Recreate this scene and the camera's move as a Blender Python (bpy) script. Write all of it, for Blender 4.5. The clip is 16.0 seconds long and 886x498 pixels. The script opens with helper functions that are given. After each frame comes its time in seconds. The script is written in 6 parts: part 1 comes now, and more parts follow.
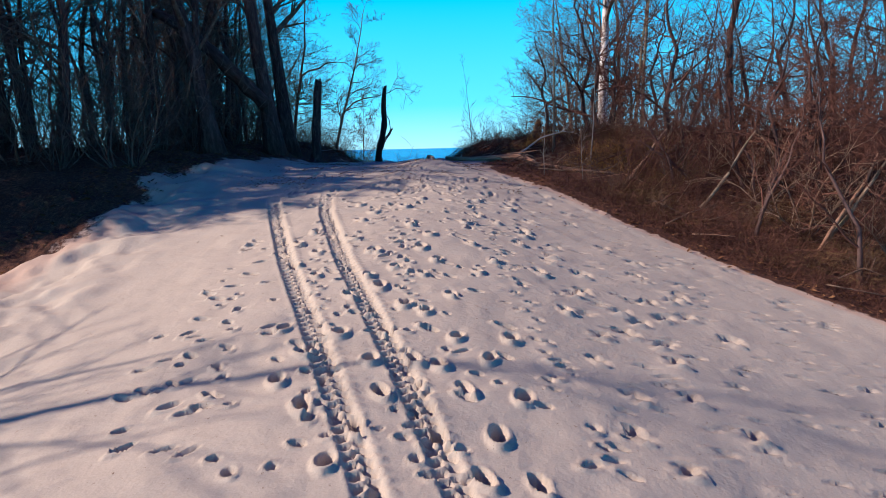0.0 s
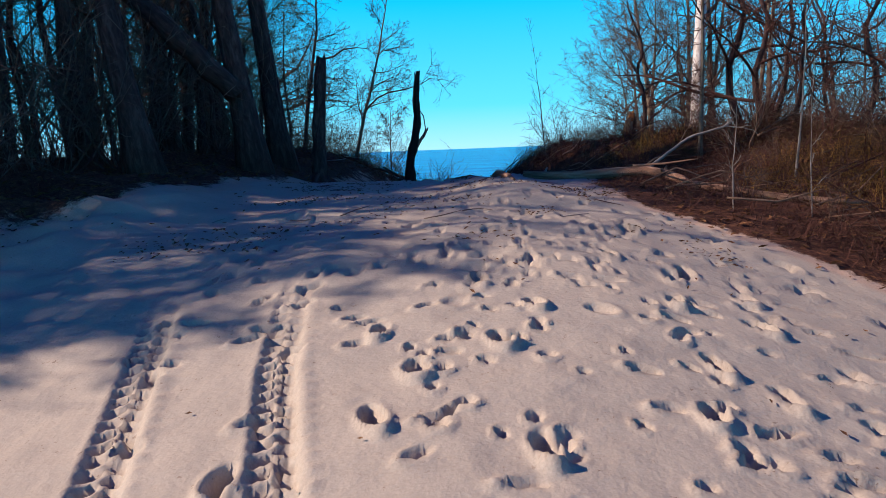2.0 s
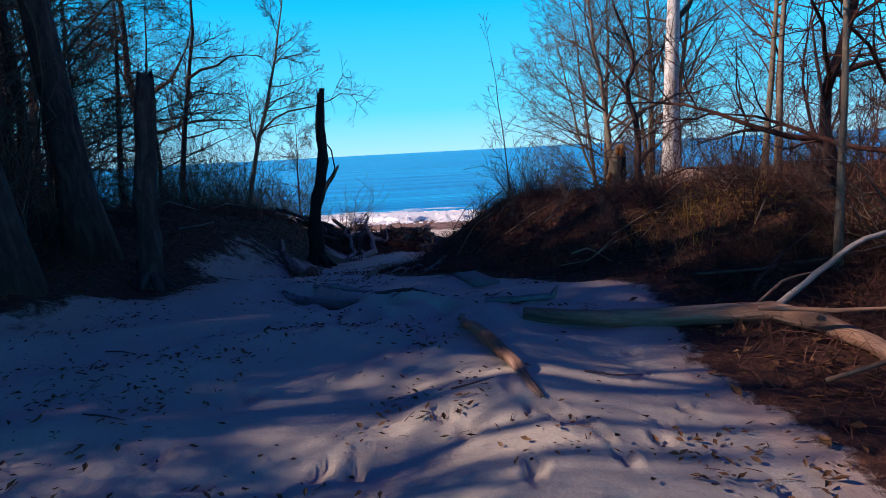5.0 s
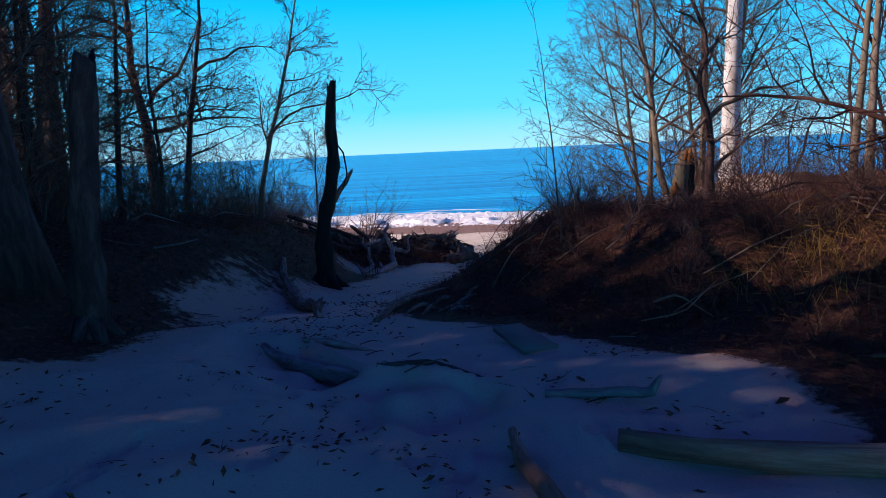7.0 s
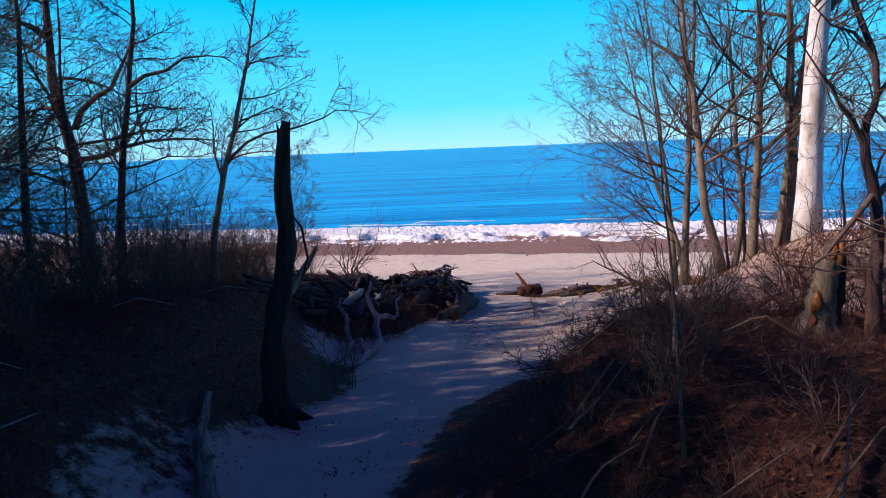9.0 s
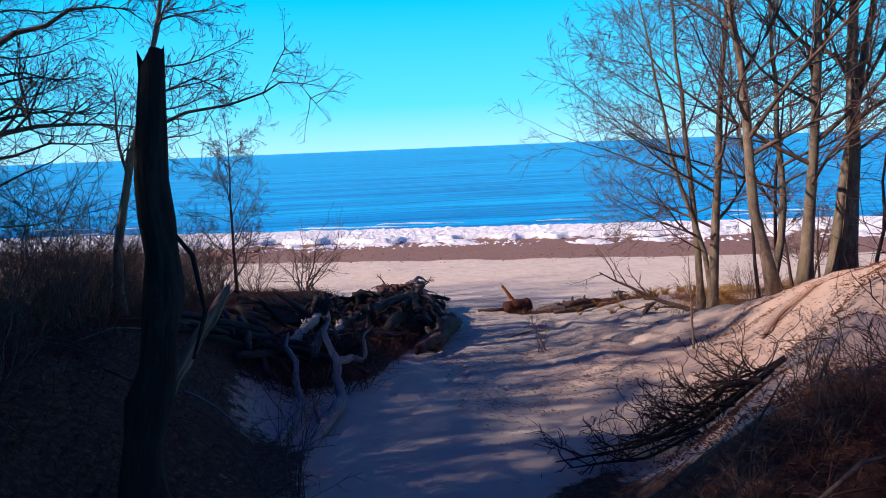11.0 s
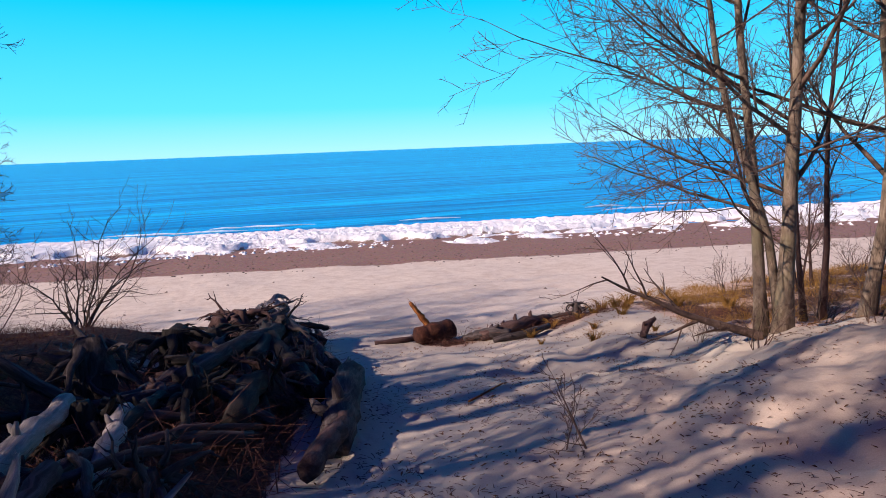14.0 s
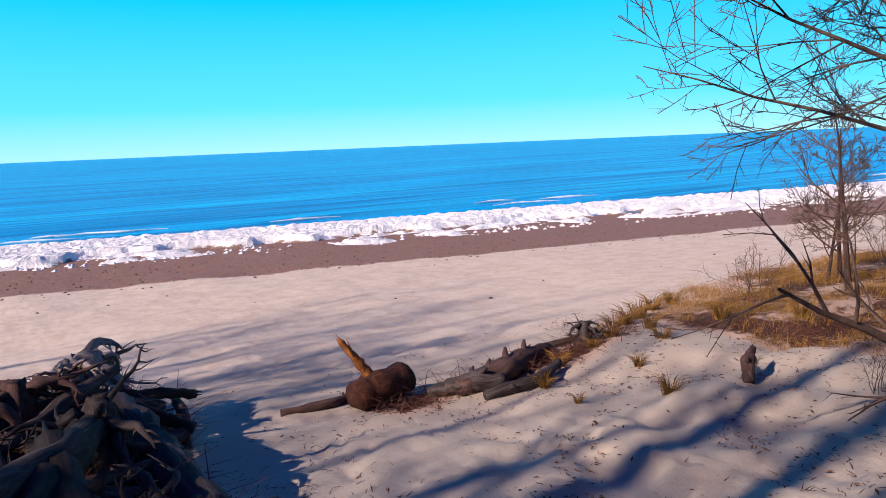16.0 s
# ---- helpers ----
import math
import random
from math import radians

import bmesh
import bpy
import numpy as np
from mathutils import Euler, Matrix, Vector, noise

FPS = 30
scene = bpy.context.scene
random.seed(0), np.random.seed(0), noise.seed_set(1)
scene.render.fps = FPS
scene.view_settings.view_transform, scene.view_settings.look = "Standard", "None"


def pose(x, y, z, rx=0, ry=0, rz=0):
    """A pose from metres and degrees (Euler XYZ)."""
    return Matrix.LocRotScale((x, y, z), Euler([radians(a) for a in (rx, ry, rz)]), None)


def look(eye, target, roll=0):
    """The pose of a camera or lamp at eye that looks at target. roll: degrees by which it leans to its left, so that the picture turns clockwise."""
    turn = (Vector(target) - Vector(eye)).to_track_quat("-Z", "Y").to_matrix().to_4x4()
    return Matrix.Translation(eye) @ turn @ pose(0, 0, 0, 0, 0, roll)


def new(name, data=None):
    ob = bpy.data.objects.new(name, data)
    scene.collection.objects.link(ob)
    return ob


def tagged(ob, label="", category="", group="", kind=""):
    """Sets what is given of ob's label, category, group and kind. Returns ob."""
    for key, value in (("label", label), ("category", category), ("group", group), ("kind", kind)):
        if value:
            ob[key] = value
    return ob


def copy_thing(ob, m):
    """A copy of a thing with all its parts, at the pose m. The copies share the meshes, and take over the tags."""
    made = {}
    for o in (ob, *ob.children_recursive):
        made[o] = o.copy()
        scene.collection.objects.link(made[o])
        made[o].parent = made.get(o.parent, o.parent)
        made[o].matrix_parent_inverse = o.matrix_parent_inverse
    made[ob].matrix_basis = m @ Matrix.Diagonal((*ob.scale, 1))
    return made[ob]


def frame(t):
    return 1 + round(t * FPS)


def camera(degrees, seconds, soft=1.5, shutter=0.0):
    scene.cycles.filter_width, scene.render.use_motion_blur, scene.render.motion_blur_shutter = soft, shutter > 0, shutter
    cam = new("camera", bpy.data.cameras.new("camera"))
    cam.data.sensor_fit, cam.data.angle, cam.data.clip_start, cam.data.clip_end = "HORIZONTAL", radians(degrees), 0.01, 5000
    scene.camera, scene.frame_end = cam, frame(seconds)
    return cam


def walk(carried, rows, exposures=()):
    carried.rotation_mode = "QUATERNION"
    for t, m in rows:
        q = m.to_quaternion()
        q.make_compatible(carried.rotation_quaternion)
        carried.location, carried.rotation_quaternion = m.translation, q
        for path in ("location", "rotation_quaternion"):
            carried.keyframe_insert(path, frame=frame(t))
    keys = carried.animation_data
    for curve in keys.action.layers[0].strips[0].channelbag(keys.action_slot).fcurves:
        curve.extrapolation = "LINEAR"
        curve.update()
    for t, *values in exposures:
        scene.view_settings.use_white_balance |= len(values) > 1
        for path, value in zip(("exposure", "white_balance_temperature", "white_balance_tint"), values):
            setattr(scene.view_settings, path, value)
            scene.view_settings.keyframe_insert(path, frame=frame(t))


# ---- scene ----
cam = camera(65.8, 16.0, soft=0.9)
PATH = [
    (0, (-0.011, -0.492, 4.097), (-0.006, 1.486, 3.803), -1.2),
    (0.5, (-0.21, 2.125, 4.109), (-0.243, 4.103, 3.816), -1.5),
    (1, (-0.464, 4.55, 4.115), (-0.52, 6.528, 3.824), -1.9),
    (1.5, (-0.672, 6.669, 4.134), (-0.755, 8.646, 3.845), -2.2),
    (2, (-0.945, 8.713, 4.308), (-1.024, 10.69, 4.018), -2.2),
    (2.5, (-1.14, 10.661, 4.869), (-1.214, 12.639, 4.577), -2.5),
    (3, (-1.229, 12.234, 4.995), (-1.097, 14.207, 4.695), -2.8),
    (3.5, (-1.223, 13.559, 5.327), (-1.066, 15.53, 5.028), -2.8),
    (4, (-1.201, 14.532, 5.452), (-1.035, 16.503, 5.155), -2.8),
    (4.2, (-1.184, 14.91, 5.426), (-1.013, 16.882, 5.143), -2.9),
    (6.3, (-1.033, 17.746, 5.471), (-0.931, 19.722, 5.182), -2.8),
    (6.5, (-1.021, 18.066, 5.492), (-0.922, 20.043, 5.207), -2.6),
    (7, (-0.991, 18.934, 5.539), (-0.908, 20.912, 5.254), -2.6),
    (7.5, (-0.966, 20.029, 5.558), (-0.895, 22.008, 5.273), -2.5),
    (8, (-0.931, 21.423, 5.67), (-0.865, 23.401, 5.385), -2.6),
    (8.5, (-0.979, 23.041, 6.304), (-0.912, 25.019, 6.013), -2.5),
    (9, (-0.988, 24.481, 6.78), (-0.867, 26.456, 6.487), -2.3),
    (9.2, (-0.963, 25.034, 6.917), (-0.828, 27.007, 6.617), -2.4),
    (11.3, (-1.174, 30.563, 6.253), (-0.881, 32.519, 5.958), -2.3),
    (11.5, (-1.114, 31.194, 6.14), (-0.771, 33.142, 5.844), -2.3),
    (12, (-1.043, 32.89, 5.893), (-0.584, 34.814, 5.596), -2.1),
    (12.5, (-0.995, 34.757, 5.673), (-0.491, 36.671, 5.382), -2.0),
    (13, (-0.998, 36.508, 5.334), (-0.445, 38.409, 5.051), -2.0),
    (13.5, (-0.933, 38.183, 5.013), (-0.322, 40.065, 4.724), -2.1),
    (14, (-0.837, 39.869, 4.715), (-0.154, 41.725, 4.42), -2.2),
    (14.5, (-0.514, 41.68, 4.39), (0.223, 43.515, 4.092), -2.2),
    (15, (-0.296, 43.527, 4.166), (0.501, 45.336, 3.866), -2.3),
    (15.5, (0.099, 45.435, 3.911), (0.981, 47.204, 3.609), -2.2),
    (16, (0.423, 47.305, 3.611), (1.46, 48.988, 3.308), -2.4),
]
walk(cam, [(t, look(eye, target, roll)) for t, eye, target, roll in PATH], exposures=[(0, 0.46, 6120, 16), (1.5, 0.5, 6300, 15), (2.4, 0.22, 6250, 17), (6, 0.25, 6150, 20), (9, 0.32, 6000, 21), (12, 0.36, 6050, 19), (16, 0.36, 6150, 17)])

# ---- world, sun ----
SUN_EL, SUN_FROM = 33.0, (-1.0, -0.05)
world = bpy.data.worlds.new("sky")
scene.world = world
world.use_nodes = True
wt = world.node_tree
sky = wt.nodes.new("ShaderNodeTexSky")
sky.sky_type = "NISHITA"
sky.sun_disc = False
sky.sun_elevation = radians(SUN_EL)
sky.sun_rotation = math.atan2(SUN_FROM[0], SUN_FROM[1])
sky.air_density, sky.dust_density, sky.ozone_density, sky.altitude = 1.0, 0.0, 4.0, 0
tint = wt.nodes.new("ShaderNodeMix")
tint.data_type, tint.blend_type = "RGBA", "MULTIPLY"
tint.inputs[0].default_value = 1.0
tint.inputs[7].default_value = (0.030, 0.096, 0.150, 1)
wt.links.new(sky.outputs[0], tint.inputs[6])
# clear winter air: pale over the lake, deep cyan overhead
place_w = wt.nodes.new("ShaderNodeTexCoord")
apart = wt.nodes.new("ShaderNodeSeparateXYZ")
wt.links.new(place_w.outputs["Generated"], apart.inputs[0])
air = wt.nodes.new("ShaderNodeValToRGB")
stops = air.color_ramp.elements
for pos, c in ((0.06, (0.11, 0.73, 1.0, 1)), (0.20, (0.0, 0.57, 1.0, 1)), (0.36, (0.004, 0.075, 0.40, 1))):
    stops.new(pos).color = c
stops[0].color = (0.40, 0.83, 0.97, 1)
stops.new(0.55).color = (0.009, 0.017, 0.16, 1)
stops[-1].color = (0.009, 0.013, 0.125, 1)
wt.links.new(apart.outputs[2], air.inputs[0])
grade = wt.nodes.new("ShaderNodeMix")
grade.data_type = "RGBA"
grade.inputs[0].default_value = 0.92
wt.links.new(tint.outputs[2], grade.inputs[6])
wt.links.new(air.outputs[0], grade.inputs[7])
wt.links.new(grade.outputs[2], wt.nodes["Background"].inputs[0])
wt.nodes["Background"].inputs[1].default_value = 0.95

sun_data = bpy.data.lights.new("sun", "SUN")
sun_data.energy, sun_data.angle, sun_data.color = 4.7, radians(0.6), (1.0, 0.80, 0.64)
sun = new("sun", sun_data)
e = radians(SUN_EL)
sun.matrix_world = look((0, 0, 60), Vector((0, 0, 60)) - Vector((SUN_FROM[0] * math.cos(e), SUN_FROM[1] * math.cos(e), math.sin(e))))


# ---- small tools ----
def sstep(t):
    t = np.clip(t, 0, 1)
    return t * t * (3 - 2 * t)


def prof(y, ky, kv):
    return sum(w * np.interp(y + o, ky, kv) for o, w in ((-1.6, .15), (-.8, .22), (0, .26), (.8, .22), (1.6, .15)))


def hash2(ix, iy, seed):
    n = (ix.astype(np.int64) * 374761393 + iy.astype(np.int64) * 668265263 + seed * 974711) & 0x7FFFFFFF
    n = ((n ^ (n >> 13)) * 1274126177) & 0x7FFFFFFF
    return ((n ^ (n >> 16)) & 0xFFFF) / 65535.0


def vnoise(x, y, scale, seed=0):
    """Smooth value noise, -1 to 1."""
    x, y = np.asarray(x, float) / scale, np.asarray(y, float) / scale
    ix, iy = np.floor(x), np.floor(y)
    fx, fy = x - ix, y - iy
    fx, fy = fx * fx * (3 - 2 * fx), fy * fy * (3 - 2 * fy)
    a, b = hash2(ix, iy, seed), hash2(ix + 1, iy, seed)
    c, d = hash2(ix, iy + 1, seed), hash2(ix + 1, iy + 1, seed)
    return 2 * ((a * (1 - fx) + b * fx) * (1 - fy) + (c * (1 - fx) + d * fx) * fy) - 1


def ground_base(x, y):
    """Height of the dune, the banks and the beach."""
    x, y = np.asarray(x, float), np.asarray(y, float)
    s=y+0.25*(x-2)*sstep((y-50)/20)
    h=prof(s,[-40,-8,0,5,9,13,17,21,24,27,30,35,40,44,47,50,55,58,66,80,92,99,110,400],[-4,-1.2,.5,1.4,2.17,2.88,3.4,3.65,3.65,3.45,3.0,2.35,1.8,1.3,.75,.35,-.25,-.65,-1.15,-1.75,-2.25,-2.75,-3.6,-8])
    dx=x+1.3
    a=np.abs(dx)
    dr=np.where(a<3,.04*a*a,.36+.24*(a-3)); dr=2.6*np.tanh(dr/2.6)
    dl=np.where(a<3,.03*a*a,.27+.14*(a-3)); dl=1.6*np.tanh(dl/1.6)
    h=h-np.where(dx>0,dr*(1-sstep((y-13)/11)),dl*(1-sstep((y-11)/8)))
    xr=prof(y,[5,10,20,24,28,30,32,34,36,38,40,42,46,50,60],[9,7,3.2,2.9,.3,-.7,-1.3,-1.0,.3,2.2,4.6,6.4,7.2,7,8])
    hr=prof(y,[12,17,21,26,30,33,38,42,43.5,46,50,56,62],[0,.25,.45,.9,1.35,1.55,1.75,1.78,1.2,.62,-.05,.35,0])
    h=h+hr*sstep((x-xr)/3.4)+.12*np.clip(x-3,0,6)*sstep((y-37)/4)*(1-sstep((y-46)/8))
    xl=prof(y,[15,20,26,29,33,36,40,45,50,54,60],[7,4,4.6,4,2.7,2.8,2.6,2.6,2.0,.8,0])
    hl=prof(y,[12,17,22,27,31,35,40,45,50,58.6,60.4,62.4],[0,.3,.4,.8,1.4,1.8,1.9,1.7,1.5,1.4,.7,0])
    h=h+hl*sstep((-x-xl)/3.0)
    return h


# ---- materials ----
def material(name, build):
    m = bpy.data.materials.new(name)
    m.use_nodes = True
    nt = m.node_tree
    bsdf = nt.nodes["Principled BSDF"]
    build(nt, bsdf)
    return m


def coords(nt, scale=(1, 1, 1), space="Object"):
    tc = nt.nodes.new("ShaderNodeTexCoord")
    mp = nt.nodes.new("ShaderNodeMapping")
    mp.inputs["Scale"].default_value = scale
    nt.links.new(tc.outputs[space], mp.inputs[0])
    return mp.outputs[0]


def noise_tex(nt, vec, scale, detail=4, rough=0.6, distortion=0.0):
    n = nt.nodes.new("ShaderNodeTexNoise")
    n.inputs["Scale"].default_value, n.inputs["Detail"].default_value = scale, detail
    n.inputs["Roughness"].default_value, n.inputs["Distortion"].default_value = rough, distortion
    nt.links.new(vec, n.inputs["Vector"])
    return n.outputs[0]


def ramp(nt, fac, stops):
    r = nt.nodes.new("ShaderNodeValToRGB")
    el = r.color_ramp.elements
    while len(el) < len(stops):
        el.new(0.5)
    for i, (p, c) in enumerate(stops):
        el[i].position, el[i].color = p, (*c, 1) if len(c) == 3 else c
    nt.links.new(fac, r.inputs[0])
    return r.outputs[0]


def mix(nt, fac, a, b, blend="MIX"):
    m = nt.nodes.new("ShaderNodeMix")
    m.data_type, m.blend_type = "RGBA", blend
    for sock, v in ((m.inputs[0], fac), (m.inputs[6], a), (m.inputs[7], b)):
        if isinstance(v, (int, float)):
            sock.default_value = v
        elif isinstance(v, tuple):
            sock.default_value = (*v, 1)
        else:
            nt.links.new(v, sock)
    return m.outputs[2]


def math_node(nt, op, a, b=0.0):
    m = nt.nodes.new("ShaderNodeMath")
    m.operation = op
    for sock, v in zip(m.inputs, (a, b)):
        if isinstance(v, (int, float)):
            sock.default_value = v
        else:
            nt.links.new(v, sock)
    return m.outputs[0]


def attr(nt, name):
    a = nt.nodes.new("ShaderNodeAttribute")
    a.attribute_name = name
    return a.outputs["Fac"]


def bumped(nt, bsdf, height, strength, distance):
    b = nt.nodes.new("ShaderNodeBump")
    b.inputs["Strength"].default_value, b.inputs["Distance"].default_value = strength, distance
    nt.links.new(height, b.inputs["Height"])
    nt.links.new(b.outputs[0], bsdf.inputs["Normal"])


def build_ground(nt, bsdf):
    v = coords(nt)
    fine = noise_tex(nt, v, 55, 5, 0.7)
    mid = noise_tex(nt, v, 2.3, 5, 0.6)
    big = noise_tex(nt, v, 0.22, 3, 0.5)
    sand = ramp(nt, fine, [(0.3, (0.415, 0.36, 0.295)), (0.55, (0.50, 0.437, 0.362)), (0.8, (0.565, 0.50, 0.42))])
    sand = mix(nt, ramp(nt, mid, [(0.35, (0, 0, 0)), (0.75, (0.5, 0.5, 0.5))]), sand, (0.39, 0.335, 0.275))
    sand = mix(nt, ramp(nt, big, [(0.4, (0, 0, 0)), (0.7, (0.35, 0.35, 0.35))]), sand, (0.525, 0.455, 0.37))
    sand = mix(nt, attr(nt, "beach"), sand, ramp(nt, fine, [(0.3, (0.64, 0.545, 0.445)), (0.8, (0.76, 0.66, 0.55))]))
    scuffs = ramp(nt, noise_tex(nt, v, 1.6, 8, 0.78), [(0.44, (0, 0, 0)), (0.62, (1, 1, 1))])
    sand = mix(nt, math_node(nt, "MULTIPLY", math_node(nt, "MULTIPLY", scuffs, attr(nt, "beach")), 0.55), sand, (0.47, 0.36, 0.275))
    specks = noise_tex(nt, v, 17, 3, 0.75)
    debris = math_node(nt, "MULTIPLY", ramp(nt, specks, [(0.64, (0, 0, 0)), (0.70, (1, 1, 1))]), ramp(nt, mid, [(0.45, (0, 0, 0)), (0.62, (0.85, 0.85, 0.85))]))
    sand = mix(nt, debris, sand, (0.17, 0.10, 0.065))
    sand = mix(nt, ramp(nt, attr(nt, "litter"), [(0.03, (0, 0, 0)), (0.22, (0.75, 0.75, 0.75))]), sand, ramp(nt, fine, [(0.3, (0.47, 0.315, 0.235)), (0.8, (0.60, 0.43, 0.335))]))
    # pebbly damp strand below the dry sand
    peb = nt.nodes.new("ShaderNodeTexVoronoi")
    peb.inputs["Scale"].default_value = 9.0
    nt.links.new(v, peb.inputs["Vector"])
    damp = mix(nt, 0.06, ramp(nt, noise_tex(nt, v, 5.0, 6, 0.75), [(0.35, (0.19, 0.092, 0.058)), (0.6, (0.29, 0.15, 0.098)), (0.75, (0.38, 0.215, 0.15))]), peb.outputs["Color"])
    leaf_n = noise_tex(nt, v, 11, 6, 0.8, 0.6)
    leaf = ramp(nt, leaf_n, [(0.3, (0.022, 0.010, 0.009)), (0.5, (0.085, 0.036, 0.024)), (0.64, (0.19, 0.085, 0.046)), (0.8, (0.34, 0.18, 0.10))])
    wetf = ramp(nt, math_node(nt, "ADD", attr(nt, "damp"), math_node(nt, "MULTIPLY", math_node(nt, "SUBTRACT", noise_tex(nt, v, 0.9, 5, 0.7), 0.5), 0.9)), [(0.42, (0, 0, 0)), (0.58, (1, 1, 1))])
    litf = ramp(nt, math_node(nt, "ADD", attr(nt, "litter"), math_node(nt, "MULTIPLY", math_node(nt, "SUBTRACT", noise_tex(nt, v, 3.5, 6, 0.75), 0.5), 1.1)), [(0.42, (0, 0, 0)), (0.6, (1, 1, 1))])
    col = mix(nt, wetf, sand, damp)
    col = mix(nt, litf, col, leaf)
    nt.links.new(col, bsdf.inputs["Base Color"])
    nt.links.new(ramp(nt, wetf, [(0, (0.95, 0.95, 0.95)), (1, (0.7, 0.7, 0.7))]), bsdf.inputs["Roughness"])
    bsdf.inputs["Specular IOR Level"].default_value = 0.2
    hgt = math_node(nt, "ADD", math_node(nt, "ADD", math_node(nt, "MULTIPLY", noise_tex(nt, v, 14, 5, 0.6), 0.5), math_node(nt, "MULTIPLY", noise_tex(nt, v, 4.5, 4, 0.6), 0.7)), math_node(nt, "MULTIPLY", math_node(nt, "MULTIPLY", leaf_n, litf), 2.0))
    bumped(nt, bsdf, hgt, 0.5, 0.035)


def grain_coords(nt, scale):
    """Coordinates that run along each stem or log."""
    a = nt.nodes.new("ShaderNodeAttribute")
    a.attribute_name = "grain"
    info = nt.nodes.new("ShaderNodeObjectInfo")
    shift = nt.nodes.new("ShaderNodeVectorMath")
    shift.operation = "ADD"
    nt.links.new(a.outputs["Vector"], shift.inputs[0])
    nt.links.new(math_node(nt, "MULTIPLY", info.outputs["Random"], 37.0), shift.inputs[1])
    mp = nt.nodes.new("ShaderNodeMapping")
    mp.inputs["Scale"].default_value = scale
    nt.links.new(shift.outputs[0], mp.inputs[0])
    return mp.outputs[0]


def bark(name, dark, mid_c, light, scale=9.0, stretch=0.22, rough=0.9, bump=0.8, patches=None, along=True):
    def build(nt, bsdf):
        v = grain_coords(nt, (1, 1, stretch)) if along else coords(nt, (1, 1, stretch))
        n1 = noise_tex(nt, v, scale, 6, 0.75, 0.4)
        col = ramp(nt, n1, [(0.32, dark), (0.5, mid_c), (0.68, light)])
        big = noise_tex(nt, grain_coords(nt, (1, 1, .5)) if along else coords(nt), 1.7, 4, 0.6)
        if patches:
            col = mix(nt, ramp(nt, big, [(0.5, (0, 0, 0)), (0.66, (0.9, 0.9, 0.9))]), col, patches)
        else:
            col = mix(nt, ramp(nt, big, [(0.45, (0, 0, 0)), (0.75, (0.5, 0.5, 0.5))]), col, mid_c)
        nt.links.new(col, bsdf.inputs["Base Color"])
        bsdf.inputs["Roughness"].default_value = rough
        bsdf.inputs["Specular IOR Level"].default_value = 0.25
        bumped(nt, bsdf, n1, bump, 0.03)
    return material(name, build)


GROUND = material("dune_ground", build_ground)
BARK_DARK = bark("dark_bark", (0.030, 0.016, 0.016), (0.08, 0.045, 0.04), (0.15, 0.095, 0.085))
# near-black wood tone for the snag, stump side and heap
BARK_BLACK = bark("near_black_wood", (0.008, 0.007, 0.007), (0.025, 0.021, 0.019), (0.06, 0.05, 0.042), 12, 0.12)
BARK_GREY = bark("grey_brown_bark", (0.075, 0.052, 0.038), (0.21, 0.158, 0.115), (0.36, 0.285, 0.215), 8, 0.3, patches=(0.23, 0.195, 0.12))
BARK_RED = bark("red_brown_bark", (0.040, 0.024, 0.022), (0.095, 0.058, 0.052), (0.175, 0.115, 0.10), 8, 0.3)
BARK_WHITE = bark("pale_sycamore_bark", (0.52, 0.49, 0.45), (0.72, 0.69, 0.65), (0.82, 0.80, 0.77), 5, 0.35, 0.8, 0.4, patches=(0.40, 0.32, 0.26))
BARK_BIRCH = bark("pale_grey_bark", (0.12, 0.10, 0.085), (0.25, 0.22, 0.19), (0.42, 0.38, 0.34), 7, 0.5)
# darker copy of DRIFT, with the heap's shade put into the colour
DRIFT_DARK = bark("dark_driftwood", (0.018, 0.013, 0.013), (0.058, 0.046, 0.045), (0.14, 0.115, 0.115), 9, 0.15, 0.9, 1.0)
TWIG = bark("bare_twigs", (0.06, 0.038, 0.03), (0.135, 0.088, 0.068), (0.25, 0.175, 0.135), 5, 1.0, bump=0.1)
TWIG_RED = bark("reddish_twigs", (0.045, 0.018, 0.014), (0.105, 0.044, 0.032), (0.19, 0.095, 0.066), 5, 1.0, bump=0.1)
TWIG_PALE = bark("pale_brown_twigs", (0.09, 0.055, 0.038), (0.20, 0.13, 0.09), (0.34, 0.24, 0.175), 5, 1.0, bump=0.1)
DRIFT = bark("weathered_driftwood", (0.10, 0.083, 0.078), (0.25, 0.217, 0.205), (0.42, 0.38, 0.37), 9, 0.15, 0.9, 0.9)
LOGWOOD = bark("barkless_log_wood", (0.12, 0.058, 0.038), (0.29, 0.165, 0.11), (0.50, 0.34, 0.25), 10, 0.1, 0.85, 0.9)
ROTTEN = bark("rotten_orange_wood", (0.06, 0.022, 0.010), (0.30, 0.105, 0.028), (0.58, 0.25, 0.07), 12, 0.3)
# pale streaks brightened to stand in for sun on the snag's prong
ROTTEN_GREY = bark("splintered_grey_wood", (0.03, 0.02, 0.015), (0.26, 0.17, 0.12), (0.55, 0.42, 0.33), 18, 0.1, 0.9, 1.0)
REDWOOD = bark("red_brown_rootball", (0.02, 0.008, 0.006), (0.06, 0.02, 0.012), (0.13, 0.05, 0.03), 8, 1.0)
STRAW = bark("dry_straw_grass", (0.12, 0.062, 0.018), (0.29, 0.155, 0.036), (0.46, 0.28, 0.085), 3, 1.0, bump=0.1, along=False)
BRUSH_OLIVE = bark("olive_brown_dry_stems", (0.045, 0.022, 0.011), (0.13, 0.075, 0.034), (0.27, 0.175, 0.085), 2.2, 1.0, bump=0.1, along=False)
